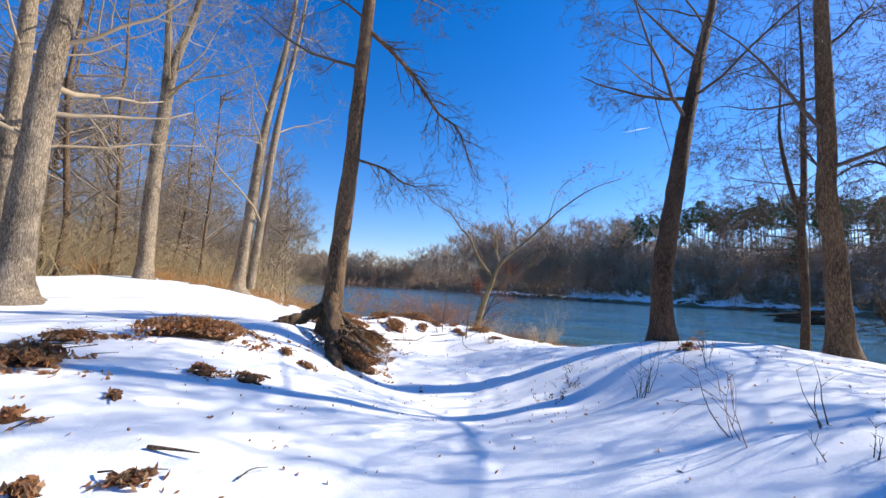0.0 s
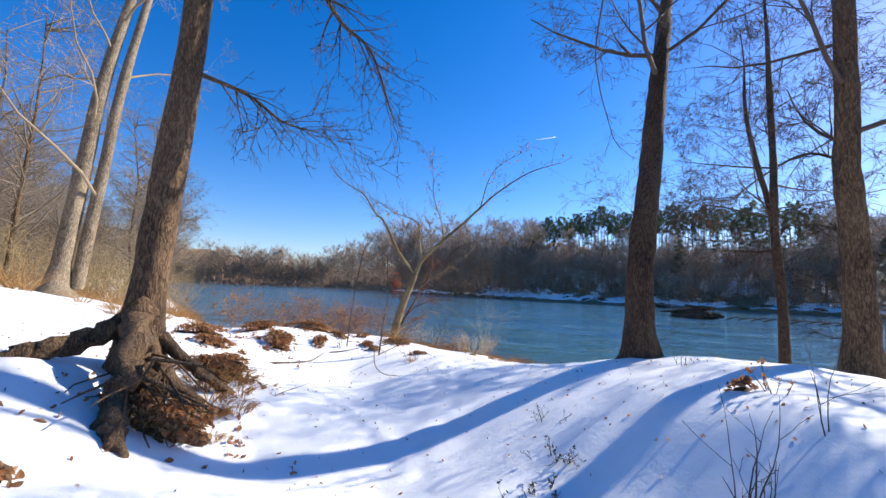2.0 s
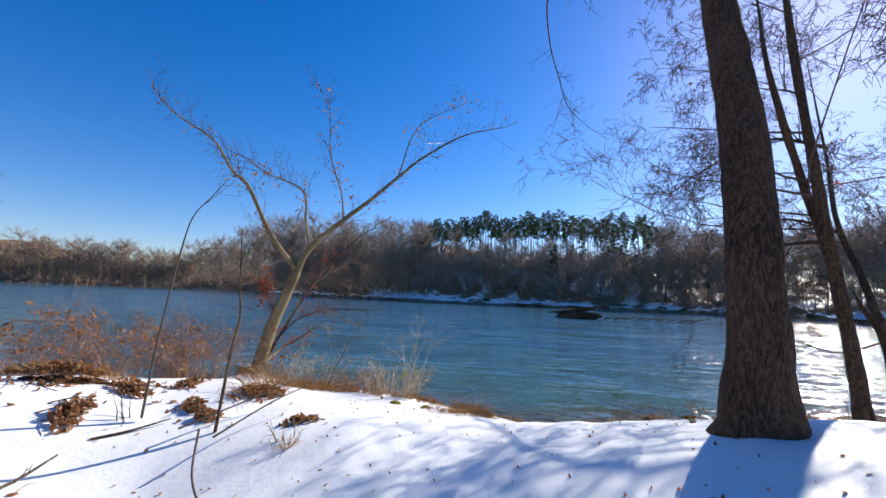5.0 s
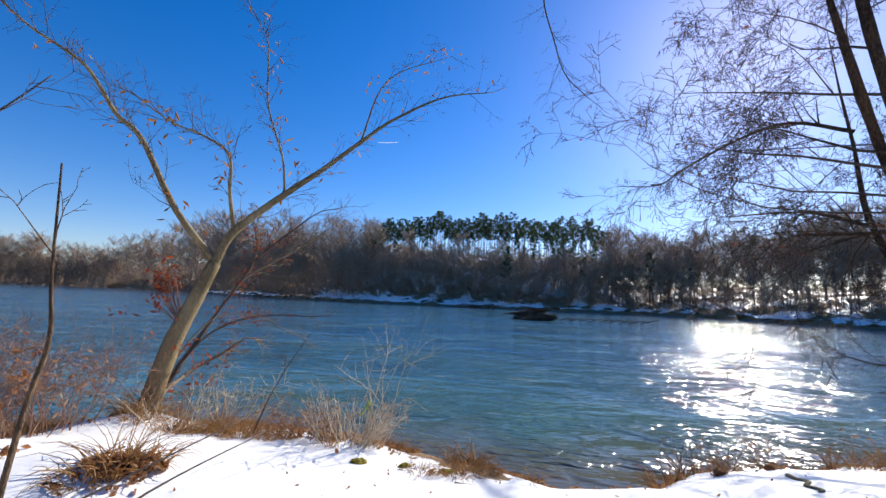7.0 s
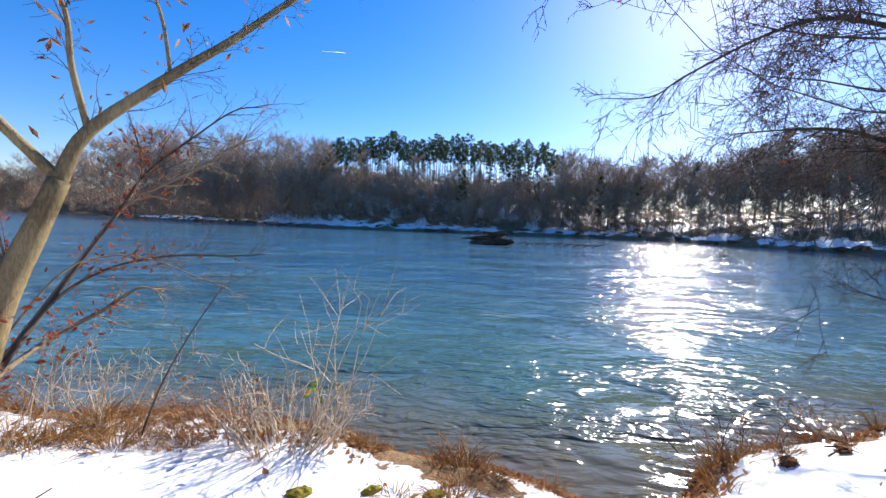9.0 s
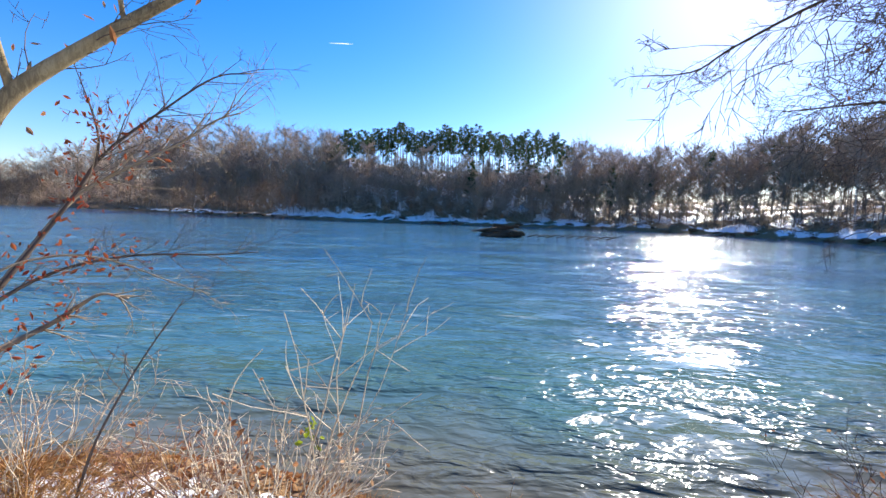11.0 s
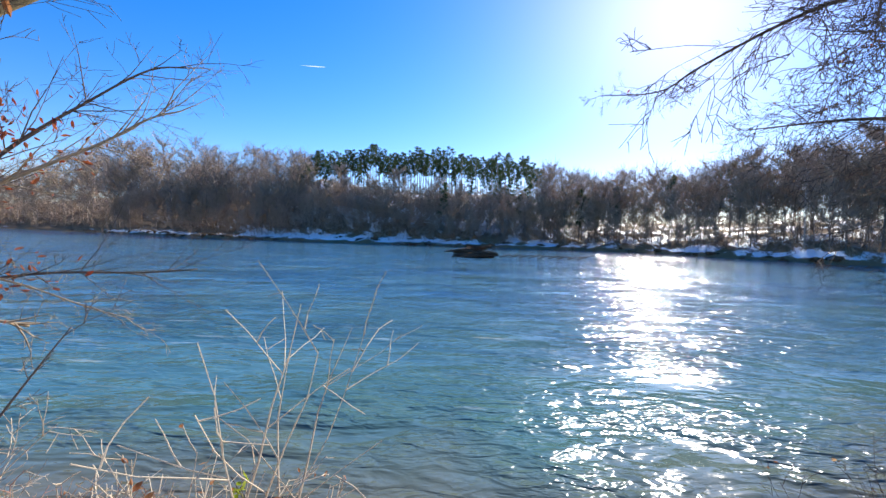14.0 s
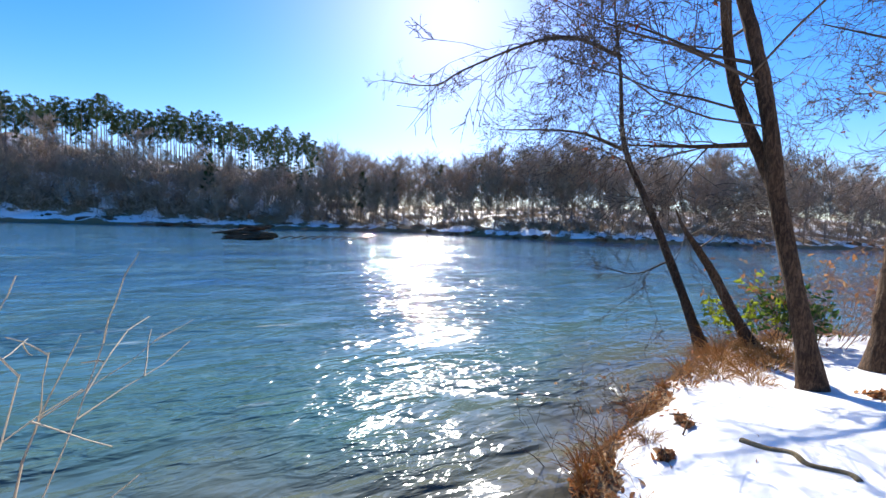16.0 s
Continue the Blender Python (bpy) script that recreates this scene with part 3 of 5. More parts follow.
tree("pale_tree", [[((-10.3, 8.1, 1.8), 0.25), ((-10.3, 8.05, 4.25), 0.22), ((-10.33, 8.0, 7), 0.2), ((-10.33, 8, 9), 0.17), ((-10.3, 8, 14), 0.06)]],
     M_BARK_PALE, "slender pale tree trunk behind a larger one", limbs=8, first=0.35, reach=4.5, seed=22, spec=SPEC_PALE, twig=M_TWIG_PALE, group="wood edge trees")
tree("pale_tree", [[((-11.62, 13.97, 1.95), 0.3), ((-11.66, 13.93, 5.9), 0.26), ((-11.58, 14, 9), 0.24), ((-11.44, 14.13, 11.3), 0.18), ((-10.96, 14.57, 14.5), 0.12), ((-10.7, 14.8, 19), 0.04)],
     [((-11.58, 14, 8.8), 0.17), ((-11.64, 13.94, 11.5), 0.15), ((-11.76, 13.84, 14), 0.1), ((-11.8, 13.8, 18), 0.04)]],
     M_BARK_PALE, "tall pale forked tree at the wood edge", limbs=9, first=0.4, reach=5, seed=23, spec=SPEC_PALE, twig=M_TWIG_PALE, group="wood edge trees")
tree("pale_tree", [[((-9.78, 17.29, 1.95), 0.27), ((-9.55, 17.45, 5.8), 0.24), ((-9.33, 17.61, 9.5), 0.2), ((-8.66, 18.08, 15.2), 0.12), ((-8.4, 18.2, 19), 0.04)],
     [((-9.37, 17.58, 1.9), 0.2), ((-9.1, 17.75, 5.9), 0.18), ((-8.88, 17.92, 9.7), 0.16), ((-8.27, 18.35, 15.4), 0.09), ((-8, 18.5, 18.5), 0.03)]],
     M_BARK_PALE, "pair of pale whitish trunks growing close together", limbs=10, first=0.4, reach=5, seed=24, spec=SPEC_PALE, twig=M_TWIG_PALE, group="wood edge trees")

# ---------------------------------------------------------------- sapling with a wide fork
def sapling():
    base = Vector((1.46, 16.8, 0.55))
    ob = thing("forked_sapling", base, "smooth olive-brown forked sapling with a few dry seed leaves", "sapling")
    rng = random.Random(4)
    stems = (("trunk", [(1.46, 16.8, 0.35), (1.69, 16.85, 1.46), (1.92, 16.88, 2.14), (2.17, 16.9, 2.83)], 0.15, 0.095),
             ("limb", [(2.17, 16.9, 2.83), (2.4, 16.95, 3.37), (3.14, 17.0, 4.13), (3.74, 17, 4.68), (4.45, 17, 5.39), (5.12, 17, 6.03), (6.29, 17, 6.85), (7.6, 17, 7.35)], 0.075, 0.01),
             ("limb", [(2.17, 16.9, 2.83), (1.55, 16.9, 3.63), (1.01, 16.9, 4.66), (0.66, 16.9, 4.98), (0.23, 16.9, 5.61), (-0.43, 16.9, 6.0), (-0.9, 16.9, 6.4)], 0.055, 0.008),
             ("limb", [(2.4, 16.95, 3.37), (2.28, 16.95, 4.0), (2.21, 16.9, 4.64), (1.81, 16.9, 4.89), (1.34, 16.9, 5.02), (0.79, 16.9, 5.38)], 0.035, 0.006),
             ("limb", [(3.14, 17, 4.13), (3.04, 16.95, 4.81), (2.73, 16.9, 5.68), (2.64, 16.9, 6.78), (2.43, 16.9, 7.2)], 0.022, 0.005),
             ("limb", [(4.45, 17, 5.39), (4.95, 16.95, 6.84), (6.39, 16.9, 7.82)], 0.02, 0.005))
    spec = {"kids": (3, 3, 2), "lift": (0.05, 0.03, 0), "wobble": 0.2, "thin": 0.0035}
    for name, pts, r0, r1 in stems:
        path = smooth_path([Vector(p) - base for p in pts], 6)
        rad = list(np.linspace(r0, r1, len(path)))
        w = Wood()
        w.tube(path, rad, 10, 0.08)
        part(name, w.mesh(name), M_BARK_OLIVE, ob)
        if name == "trunk":
            spots = [Vector((1.52, 17.0, 2.45)) - base + Vector((rng.gauss(0, 0.1), rng.gauss(0, 0.1), rng.gauss(0, 0.2))) for _ in range(110)]
            part("red_leaves", leaf_mesh(spots, 0.1, rng, 0.6), M_LEAF_RED, ob, "clump of rusty red withered leaves")["kind"] = "stuff"
            t = Wood()
            for q in spots[::4]:
                t.sliver(path[9], q, 0.006, 0.003)
            part("twig_spray", t.mesh("twig_spray"), M_TWIG_RED, ob)["kind"] = "stuff"
        if name == "limb":
            t = Wood()
            for i in range(5, len(path)):
                d = (path[i] - path[i - 1]).normalized() + rand_dir(rng) * 0.9 + Vector((0, 0, 0.3))
                grow(t, path[i], d, rng.uniform(0.3, 0.9), 0.007, 1, rng, spec)
            part("twig_spray", t.mesh("twig_spray"), M_TWIG, ob)["kind"] = "stuff"
            part("dry_leaves", leaf_mesh([path[rng.randrange(4, len(path))] + rand_dir(rng) * 0.25 for _ in range(42)], 0.13, rng, 0.4), M_LEAF, ob)["kind"] = "stuff"


def leaf_mesh(places, size, rng, narrow=0.7):
    """Small folded leaves: a bent blade of six triangles each."""
    v, f = [], []
    for p in places:
        d, u = rand_dir(rng), rand_dir(rng)
        u = (u - d * u.dot(d)).normalized()
        n = d.cross(u)
        s = size * rng.uniform(0.6, 1.3)
        p = Vector(p)
        i = len(v)
        v += [p - d * s * 0.5, p + u * s * 0.35 * narrow + n * s * 0.12 - d * s * 0.1, p + d * s * 0.02, p - u * s * 0.35 * narrow + n * s * 0.12 - d * s * 0.1,
              p + u * s * 0.28 * narrow + n * s * 0.16 + d * s * 0.22, p - u * s * 0.28 * narrow + n * s * 0.1 + d * s * 0.22, p + d * s * 0.55 + n * s * 0.15]
        f += [(i, i + 1, i + 2), (i, i + 2, i + 3), (i + 1, i + 4, i + 2), (i + 2, i + 5, i + 3), (i + 2, i + 4, i + 6), (i + 2, i + 6, i + 5)]
    me = bpy.data.meshes.new("leaves")
    me.from_pydata([tuple(p) for p in v], [], f)
    me.update()
    return me


sapling()


def sprinkle(ob, count, size, material, low, high, seed, label):
    """Withered leaves still hanging on the twigs of a tree."""
    rg = random.Random(seed)
    spots = []
    for limb in list(ob.children):
        if limb.name.startswith("limb"):
            vs = limb.data.vertices
            for _ in range(count):
                c = vs[rg.randrange(len(vs))].co
                if low < c.z < high:
                    spots.append(c + rand_dir(rg) * size * 0.4)
    if spots:
        part("dry_leaves", leaf_mesh(spots, size, rg, 0.6), material, ob, label)["kind"] = "stuff"


sprinkle(bpy.data.objects["forked_tree"], 11, 0.075, M_LEAF_RED, 2.5, 7, 5, "few rusty red leaves")
sprinkle(bpy.data.objects["leaning_tree"], 4, 0.07, M_LEAF, 2, 8, 6, "few brown leaves")
sprinkle(bpy.data.objects["edge_tree"], 15, 0.075, M_LEAF_RED, 1.5, 7, 7, "few rusty red leaves")

# ---------------------------------------------------------------- far bank
def at_bearing(deg, dist):
    a = radians(deg)
    return 3.7 + dist * math.sin(a), 12.6 + dist * math.cos(a)


def far_tree_meshes(seed, tall, spread_, kids, thin=0.022, boughs=1.5, steps=None, stout=0.01):
    rng = random.Random(seed)
    trunk, crown = Wood(), Wood()
    pts, p = [], Vector((0, 0, -0.4))
    for i in range(7):
        pts.append(p.copy())
        p = p + Vector((rng.uniform(-0.3, 0.3), rng.uniform(-0.3, 0.3), tall / 6))
    trunk.tube(pts, list(np.linspace(stout * tall, 0.03, 7)), 6)
    spec = {"steps": steps, "kids": kids, "lift": (0.12, 0.08, 0.05), "wobble": 0.22, "thin": thin}
    for i in range(int(tall * boughs)):
        f = rng.uniform(0.15, 1)
        k = min(5, int(f * 6))
        s = pts[k].lerp(pts[k + 1], f * 6 - k)
        a = rng.uniform(0, 6.28)
        grow(crown, s, Vector((math.cos(a), math.sin(a), rng.uniform(0.2, 1.1))), spread_ * rng.uniform(0.5, 1.1) * (1.25 - 0.75 * f), thin * 5, 1, rng, spec)
    return trunk.mesh("far_trunk"), crown.mesh("far_crown")


def planted(kinds, spots, rng):
    """spots: x, y, kind, scale. The first of each kind is the original, the rest are copies."""
    used = set()
    for x, y, k, s in spots:
        m = Matrix.LocRotScale((x, y, ground_at(x, y)), Euler((0, 0, rng.uniform(0, 6.28))), None)
        if k in used:
            ob = copy_thing(kinds[k], m)
        else:
            used.add(k)
            ob = kinds[k]
            ob.matrix_basis = m
        ob.scale = (s, s, s)


def shore_spots(rng, gap, rows, chance, far_gap=2.0):
    line = [Vector(p) for p in FAR_SHORE]
    out = []
    for a, b in zip(line[:-1], line[1:]):
        n = Vector((-(b - a).y, (b - a).x)).normalized()
        step = gap * (far_gap if a.y > 300 or b.y < -80 else 1)
        for i in range(int((b - a).length / step)):
            for row in rows:
                if rng.random() < chance:
                    q = a.lerp(b, rng.random()) + n * row * rng.uniform(0.75, 1.25)
                    if -140 < q.y < 900 and q.x > -500:
                        out.append((q.x, q.y, row))
    return out


def needle_arrays(P, Q, R, sides=3):
    """Slivers from P to Q that run to a point; with one side, a single thin blade each."""
    P, Q, R = np.array(P, float), np.array(Q, float), np.array(R, float)[:, None]
    d = (Q - P) / (np.linalg.norm(Q - P, axis=1, keepdims=True) + 1e-9)
    a = np.cross(d, np.where(np.abs(d[:, 2:3]) > 0.9, [[1.0, 0, 0]], [[0, 0, 1.0]]))
    a /= np.linalg.norm(a, axis=1, keepdims=True)
    b = np.cross(d, a)
    if sides == 1:
        w = np.random.RandomState(len(P)).uniform(0, 6.28, len(P))[:, None]
        o = (a * np.cos(w) + b * np.sin(w)) * R
        return np.stack([P - o, P + o, Q], 1).reshape(-1, 3), np.arange(3 * len(P)).reshape(-1, 3)
    ring = [P + (a * math.cos(w) + b * math.sin(w)) * R for w in (0, 2.094, 4.189)]
    base = 4 * np.arange(len(P))[:, None]
    return np.stack(ring + [Q], 1).reshape(-1, 3), np.concatenate([base + np.array([[k, (k + 1) % 3, 3]]) for k in range(3)])


def twiggy_tree(seed, tall, twigs, low=0.25, spread_=0.3, stout=0.009, width=0.06):
    """A far-off bare tree: trunk and boughs as slivers, and a haze of fine twigs along the boughs."""
    rg = np.random.RandomState(seed)
    top = np.array([rg.uniform(-0.06, 0.06) * tall, rg.uniform(-0.06, 0.06) * tall, tall])
    P, Q, R = [(0, 0, -0.5)], [top], [stout * tall]
    boughs = []
    for i in range(int(10 + tall * 0.9)):
        f = rg.uniform(low, 0.96)
        a, up = rg.uniform(0, 6.28), rg.uniform(0.35, 1.3)
        d = np.array([math.cos(a), math.sin(a), up])
        d /= np.linalg.norm(d)
        n = tall * spread_ * rg.uniform(0.6, 1.15) * (0.35 + 0.75 * math.sin(math.pi * (0.12 + 0.76 * (f - low) / (1 - low))))
        boughs.append((top * f, d, n))
        P.append(top * f), Q.append(top * f + d * n), R.append(0.0045 * tall)
    TP, TQ, TR = [], [], []
    for i in range(twigs):
        p, d, n = boughs[rg.randint(len(boughs))]
        g = rg.uniform(0.15, 1.0)
        e = d * 0.55 + rg.uniform(-0.9, 0.9, 3) + (0, 0, 0.25)
        q = p + d * n * g + rg.uniform(-0.02, 0.02, 3) * tall
        TP.append(q), TQ.append(q + e * tall * rg.uniform(0.05, 0.11)), TR.append(width * rg.uniform(0.6, 1.2))
    return needle_arrays(P, Q, R), needle_arrays(TP, TQ, TR, 1)


def array_mesh(name, V, F):
    me = bpy.data.meshes.new(name)
    me.vertices.add(len(V))
    me.vertices.foreach_set("co", V.ravel())
    me.loops.add(F.size)
    me.loops.foreach_set("vertex_index", F.ravel())
    me.polygons.add(len(F))
    me.polygons.foreach_set("loop_start", np.arange(0, F.size, 3))
    me.update(calc_edges=True)
    return me


def wood_spots(rng, rows=(6, 9, 13, 17, 22, 28, 35, 43, 52, 62, 74), first=-55.0, gap0=2.5):
    """Places for the deeper wood: arcs behind the far shore, wider apart with distance."""
    out = []
    th = np.radians(np.arange(-60, 125, 0.25))
    reach = shore_range(math.pi / 2 - th, 3.7, 12.6)
    for row in rows:
        b = first
        while b < 122:
            r = float(np.interp(b, np.degrees(th), reach)) + row * rng.uniform(0.85, 1.15)
            gap = (gap0 + row / 40) * (1 if r < 260 else 1.9)
            b += math.degrees(gap / r) * rng.uniform(0.5, 1.5)
            if r < 800:
                out.append((*at_bearing(b, r), row))
    return out


def far_forest():
    rng = random.Random(31)
    kinds = []
    for k in range(8):
        tall = (17, 19, 15, 20, 13, 18, 16, 14)[k]
        wood, twigs = twiggy_tree(40 + k, tall, 1500, 0.32, 0.3, (0.007, 0.008)[k % 2], 0.045)
        pale = k in (1, 6)
        ob = thing("bare_tree", (0, 0, 0), "pale-barked bare tree in the wood across the river" if pale else "bare grey-brown tree in the wood across the river", "tree", "far bank trees")
        part("trunk", array_mesh("far_trunk", *wood), M_FAR_PALE if pale else M_FAR_TRUNK, ob)
        part("crown", array_mesh("far_crown", *twigs), M_FAR_TWIG, ob)
        kinds.append(ob)
    spots = [s for s in shore_spots(rng, 3.6, (5, 10, 17, 26), 0.75) if s[1] < 260]
    rng.shuffle(spots)
    planted(kinds, [(x, y, i % 8, rng.uniform(0.6, 1.05) * (0.75 if row < 8 else 1) * (0.72 if 19 < math.degrees(math.atan2(x - 3.7, y - 12.6)) < 51 else 1)) for i, (x, y, row) in enumerate(spots[:285])], rng)
    # the deeper wood and the brush along the water, past counting
    woods = [twiggy_tree(60 + k, (17, 19, 15, 21, 13)[k], 480, (0.1, 0.3, 0.15, 0.35, 0.08)[k], 0.3, 0.007, 0.072) for k in range(5)]
    airy = [twiggy_tree(70 + k, (20, 22, 19)[k], 260, 0.4, 0.26, 0.006, 0.06) for k in range(3)]
    shrubs = [twiggy_tree(80 + k, (4, 3, 5)[k], 200, 0.0, 0.6, 0.008, 0.05) for k in range(3)]
    spots = wood_spots(rng, (8, 12, 17, 23, 30, 38, 48, 60, 76))
    spots += [q for q in wood_spots(rng, (7, 10, 14, 19, 25, 31), 18.0, 2.0) if q[0] < 110 and q[1] > 75]
    brush = shore_spots(rng, 2.6, (2.5, 6, 9, 14), 0.6) + wood_spots(rng, (5, 9, 13, 18, 24, 31, 39), -15.0, 2.2)
    for name, label, spots in (("far_woods", "dense bare brown woodland on the far hill", spots), ("far_brush", "tangled bare brush along the snowy far shore", brush)):
        sets = ([], [], [0, 0]), ([], [], [0, 0])
        zs = height(np.array([s[0] for s in spots]), np.array([s[1] for s in spots]))
        for (x, y, row), z in zip(spots, zs):
            b = math.degrees(math.atan2(x - 3.7, y - 12.6))
            stand = 19 < b < 51
            if name == "far_woods":
                if stand and row > 33:
                    continue
                v = rng.choice(airy if y < 250 and (row > 50 or (rng.random() < 0.12 and not stand)) else woods)
                s = rng.uniform(0.85, 1.25) * (1.5 if y > 250 else 1) * (1 - 0.2 * min(1, max(0, (b - 7) / 12)))
                if stand:
                    s *= 0.46 if row > 15 else 0.62
                if b > 51:
                    s *= 0.95
            else:
                if row < 4 and rng.random() < 0.5:
                    continue
                if stand and row > 28:
                    continue
                v = rng.choice(shrubs)
                s = rng.uniform(0.5, 1.15) * (0.5 if row < 4 else 1)
            a = rng.uniform(0, 6.28)
            c, q = math.cos(a) * s, math.sin(a) * s
            for (vs, fs, n), (V, F) in zip(sets, v):
                vs.append(np.stack([V[:, 0] * c - V[:, 1] * q + x, V[:, 0] * q + V[:, 1] * c + y, V[:, 2] * s + z], 1))
                fs.append(F + n[0])
                n[0] += len(V)
        (wv, wf, wn_), (tv, tf, tn) = sets
        stems = array_mesh(name, np.concatenate(wv + tv), np.concatenate(wf + [f + wn_[0] for f in tf]))
        stems.materials.append(M_FAR_TRUNK)
        stems.materials.append(M_FAR_TWIG)
        first = sum(len(f) for f in wf)
        stems.polygons.foreach_set("material_index", (np.arange(len(stems.polygons)) >= first).astype(np.int32))
        tagged(new(name, stems), label, "woods" if name == "far_woods" else "brush", kind="stuff")


def far_shore_debris():
    """Dark stones and stranded logs along the waterline across the river."""
    rng = random.Random(640)
    bm = bmesh.new()
    for x, y, row in shore_spots(rng, 3.0, (0.7, 1.6), 0.55, 3.0):
        if y > 300 or y < -60:
            continue
        r = rng.uniform(0.25, 0.8)
        z = ground_at(x, y)
        m = Matrix.LocRotScale((x, y, max(z, 0) + r * 0.1), Euler((0, 0, rng.uniform(0, 6.28))), (r * rng.uniform(1, 2.6), r, r * rng.uniform(0.5, 0.9)))
        for v in bmesh.ops.create_icosphere(bm, subdivisions=1, radius=1, matrix=m)["verts"]:
            v.co += rand_dir(rng) * r * 0.22
    me = bpy.data.meshes.new("shore_stones")
    bm.to_mesh(me)
    bm.free()
    me.materials.append(M_LITTER)
    tagged(new("shore_stones", me), "dark stones and mud along the snowy far waterline", "stones", kind="stuff")
    for x, y, row in rng.sample([q for q in shore_spots(rng, 6.0, (1.2,), 0.8) if -20 < q[1] < 200], 22):
        w = Wood()
        a = math.atan2(80 - 102, 104 - 75) + rng.uniform(-0.6, 0.6)
        n = rng.uniform(1.2, 3.0)
        d = Vector((math.cos(a) * n, math.sin(a) * n, rng.uniform(-0.1, 0.4)))
        w.tube([-d, Vector((0, 0, 0.1)), d], [0.2, 0.17, 0.07], 6, 0.2)
        log = part("fallen_log", w.mesh("fallen_log"), M_FAR_TRUNK)
        log.location = (x, y, max(ground_at(x, y), 0) + 0.25)
        tagged(log, "dark fallen log stranded on the snowy far shore", "log", "stranded logs")


def pine_meshes(seed, tall, low):
    rng = random.Random(seed)
    trunk = Wood()
    pts = [Vector((rng.uniform(-0.1, 0.1), rng.uniform(-0.1, 0.1), z)) for z in np.linspace(-0.4, tall, 7)]
    trunk.tube(pts, list(np.linspace(0.011 * tall, 0.04, 7)), 6)
    places = []
    for i in range(30):
        u = (i + rng.random()) / 30
        z = tall * (low + (1 - low) * u)
        a = rng.uniform(0, 6.28)
        reach = tall * 0.135 * math.sin(math.pi * (0.2 + 0.74 * u)) ** 0.7 * rng.uniform(0.45, 1.15)
        tip = Vector((math.cos(a) * reach, math.sin(a) * reach, z + rng.uniform(0, 0.25) * reach))
        trunk.sliver(Vector((0, 0, z - 0.2)), tip, 0.06, 0.02)
        for _ in range(62):
            places.append(Vector((0, 0, z)).lerp(tip, rng.uniform(0.45, 1.08)) + rand_dir(rng) * rng.uniform(0, 0.75))
    for _ in range(14):
        z, a = tall * rng.uniform(0.25, low), rng.uniform(0, 6.28)
        trunk.sliver(Vector((0, 0, z)), Vector((math.cos(a), math.sin(a), rng.uniform(-0.3, 0.3))) * rng.uniform(0.4, 1.4) + Vector((0, 0, z)), 0.035, 0.012)
    return trunk.mesh("pine_trunk"), leaf_mesh(places, 0.42, rng, 0.5)


def pines():
    rng = random.Random(77)
    kinds = []
    for k in range(4):
        tr, cr = pine_meshes(50 + k, (19, 21, 18, 16)[k], (0.5, 0.56, 0.46, 0.3)[k])
        ob = thing("pine_tree", (0, 0, 0), "tall thin pine with a dark green top on the far hill", "pine tree", "far bank pines")
        part("trunk", tr, M_FAR_TRUNK, ob)
        part("crown", cr, M_PINE, ob)
        kinds.append(ob)
    spots = []
    for i in range(124):
        b = 17.5 + 34 * (i + rng.uniform(-0.5, 0.5)) / 124
        spots.append((b, rng.uniform(152, 182), rng.randrange(3), rng.uniform(0.74, 0.93) * (1 - 0.12 * max(0, b - 40) / 12)))
    for i in range(20):
        spots.append((rng.uniform(36, 63), rng.uniform(126, 150), 3, rng.uniform(0.7, 1.0)))
    for b, d, s in ((66.9, 128, 1.1), (71.5, 126, 1.0), (73, 124, 1.15), (74.2, 128, 1.05), (80, 120, 0.8), (55, 150, 0.8), (57, 146, 0.75), (59, 148, 0.8), (61, 142, 0.75), (14, 200, 0.7), (10, 210, 0.7)):
        spots.append((b, d, 3, s))
    planted(kinds, [(*at_bearing(b, d), k, s) for b, d, k, s in spots], rng)


def left_wood():
    """The wood behind the pale trunks, on the near bank upstream."""
    rng = random.Random(91)
    kinds = []
    for k in range(4):
        tall = (14, 11, 16, 8)[k]
        tr, cr = far_tree_meshes(80 + k, tall, tall * 0.34, (0, 6, 4, 2), 0.009, 2.0, 3, 0.008)
        ob = thing("woodland_tree", (0, 0, 0), "thin bare sunlit tree in the riverside wood", "tree", "riverside wood")
        part("trunk", tr, M_BARK_PALE if k % 2 else M_BARK_GREY, ob)
        part("crown", cr, M_TWIG_PALE if k == 1 else M_TWIG_GREY, ob)
        kinds.append(ob)
    spots = []
    while len(spots) < 170:
        x, y = rng.uniform(-50, -8), rng.uniform(-6, 75)
        d = float(side_of(NEAR_SHORE, np.array([x]), np.array([y]))[0])
        if d > 1.5 and (x < -13.5 or y > 19.5):
            spots.append((x, y, rng.randrange(4), rng.uniform(0.6, 1.15)))
    planted(kinds, spots, rng)


left_wood()
far_forest()
pines()


# ---------------------------------------------------------------- bushes, grass, leaves and wood on the bank
def on_ground(x, y, sink=0.0):
    return Vector((x, y, ground_at(x, y) - sink))


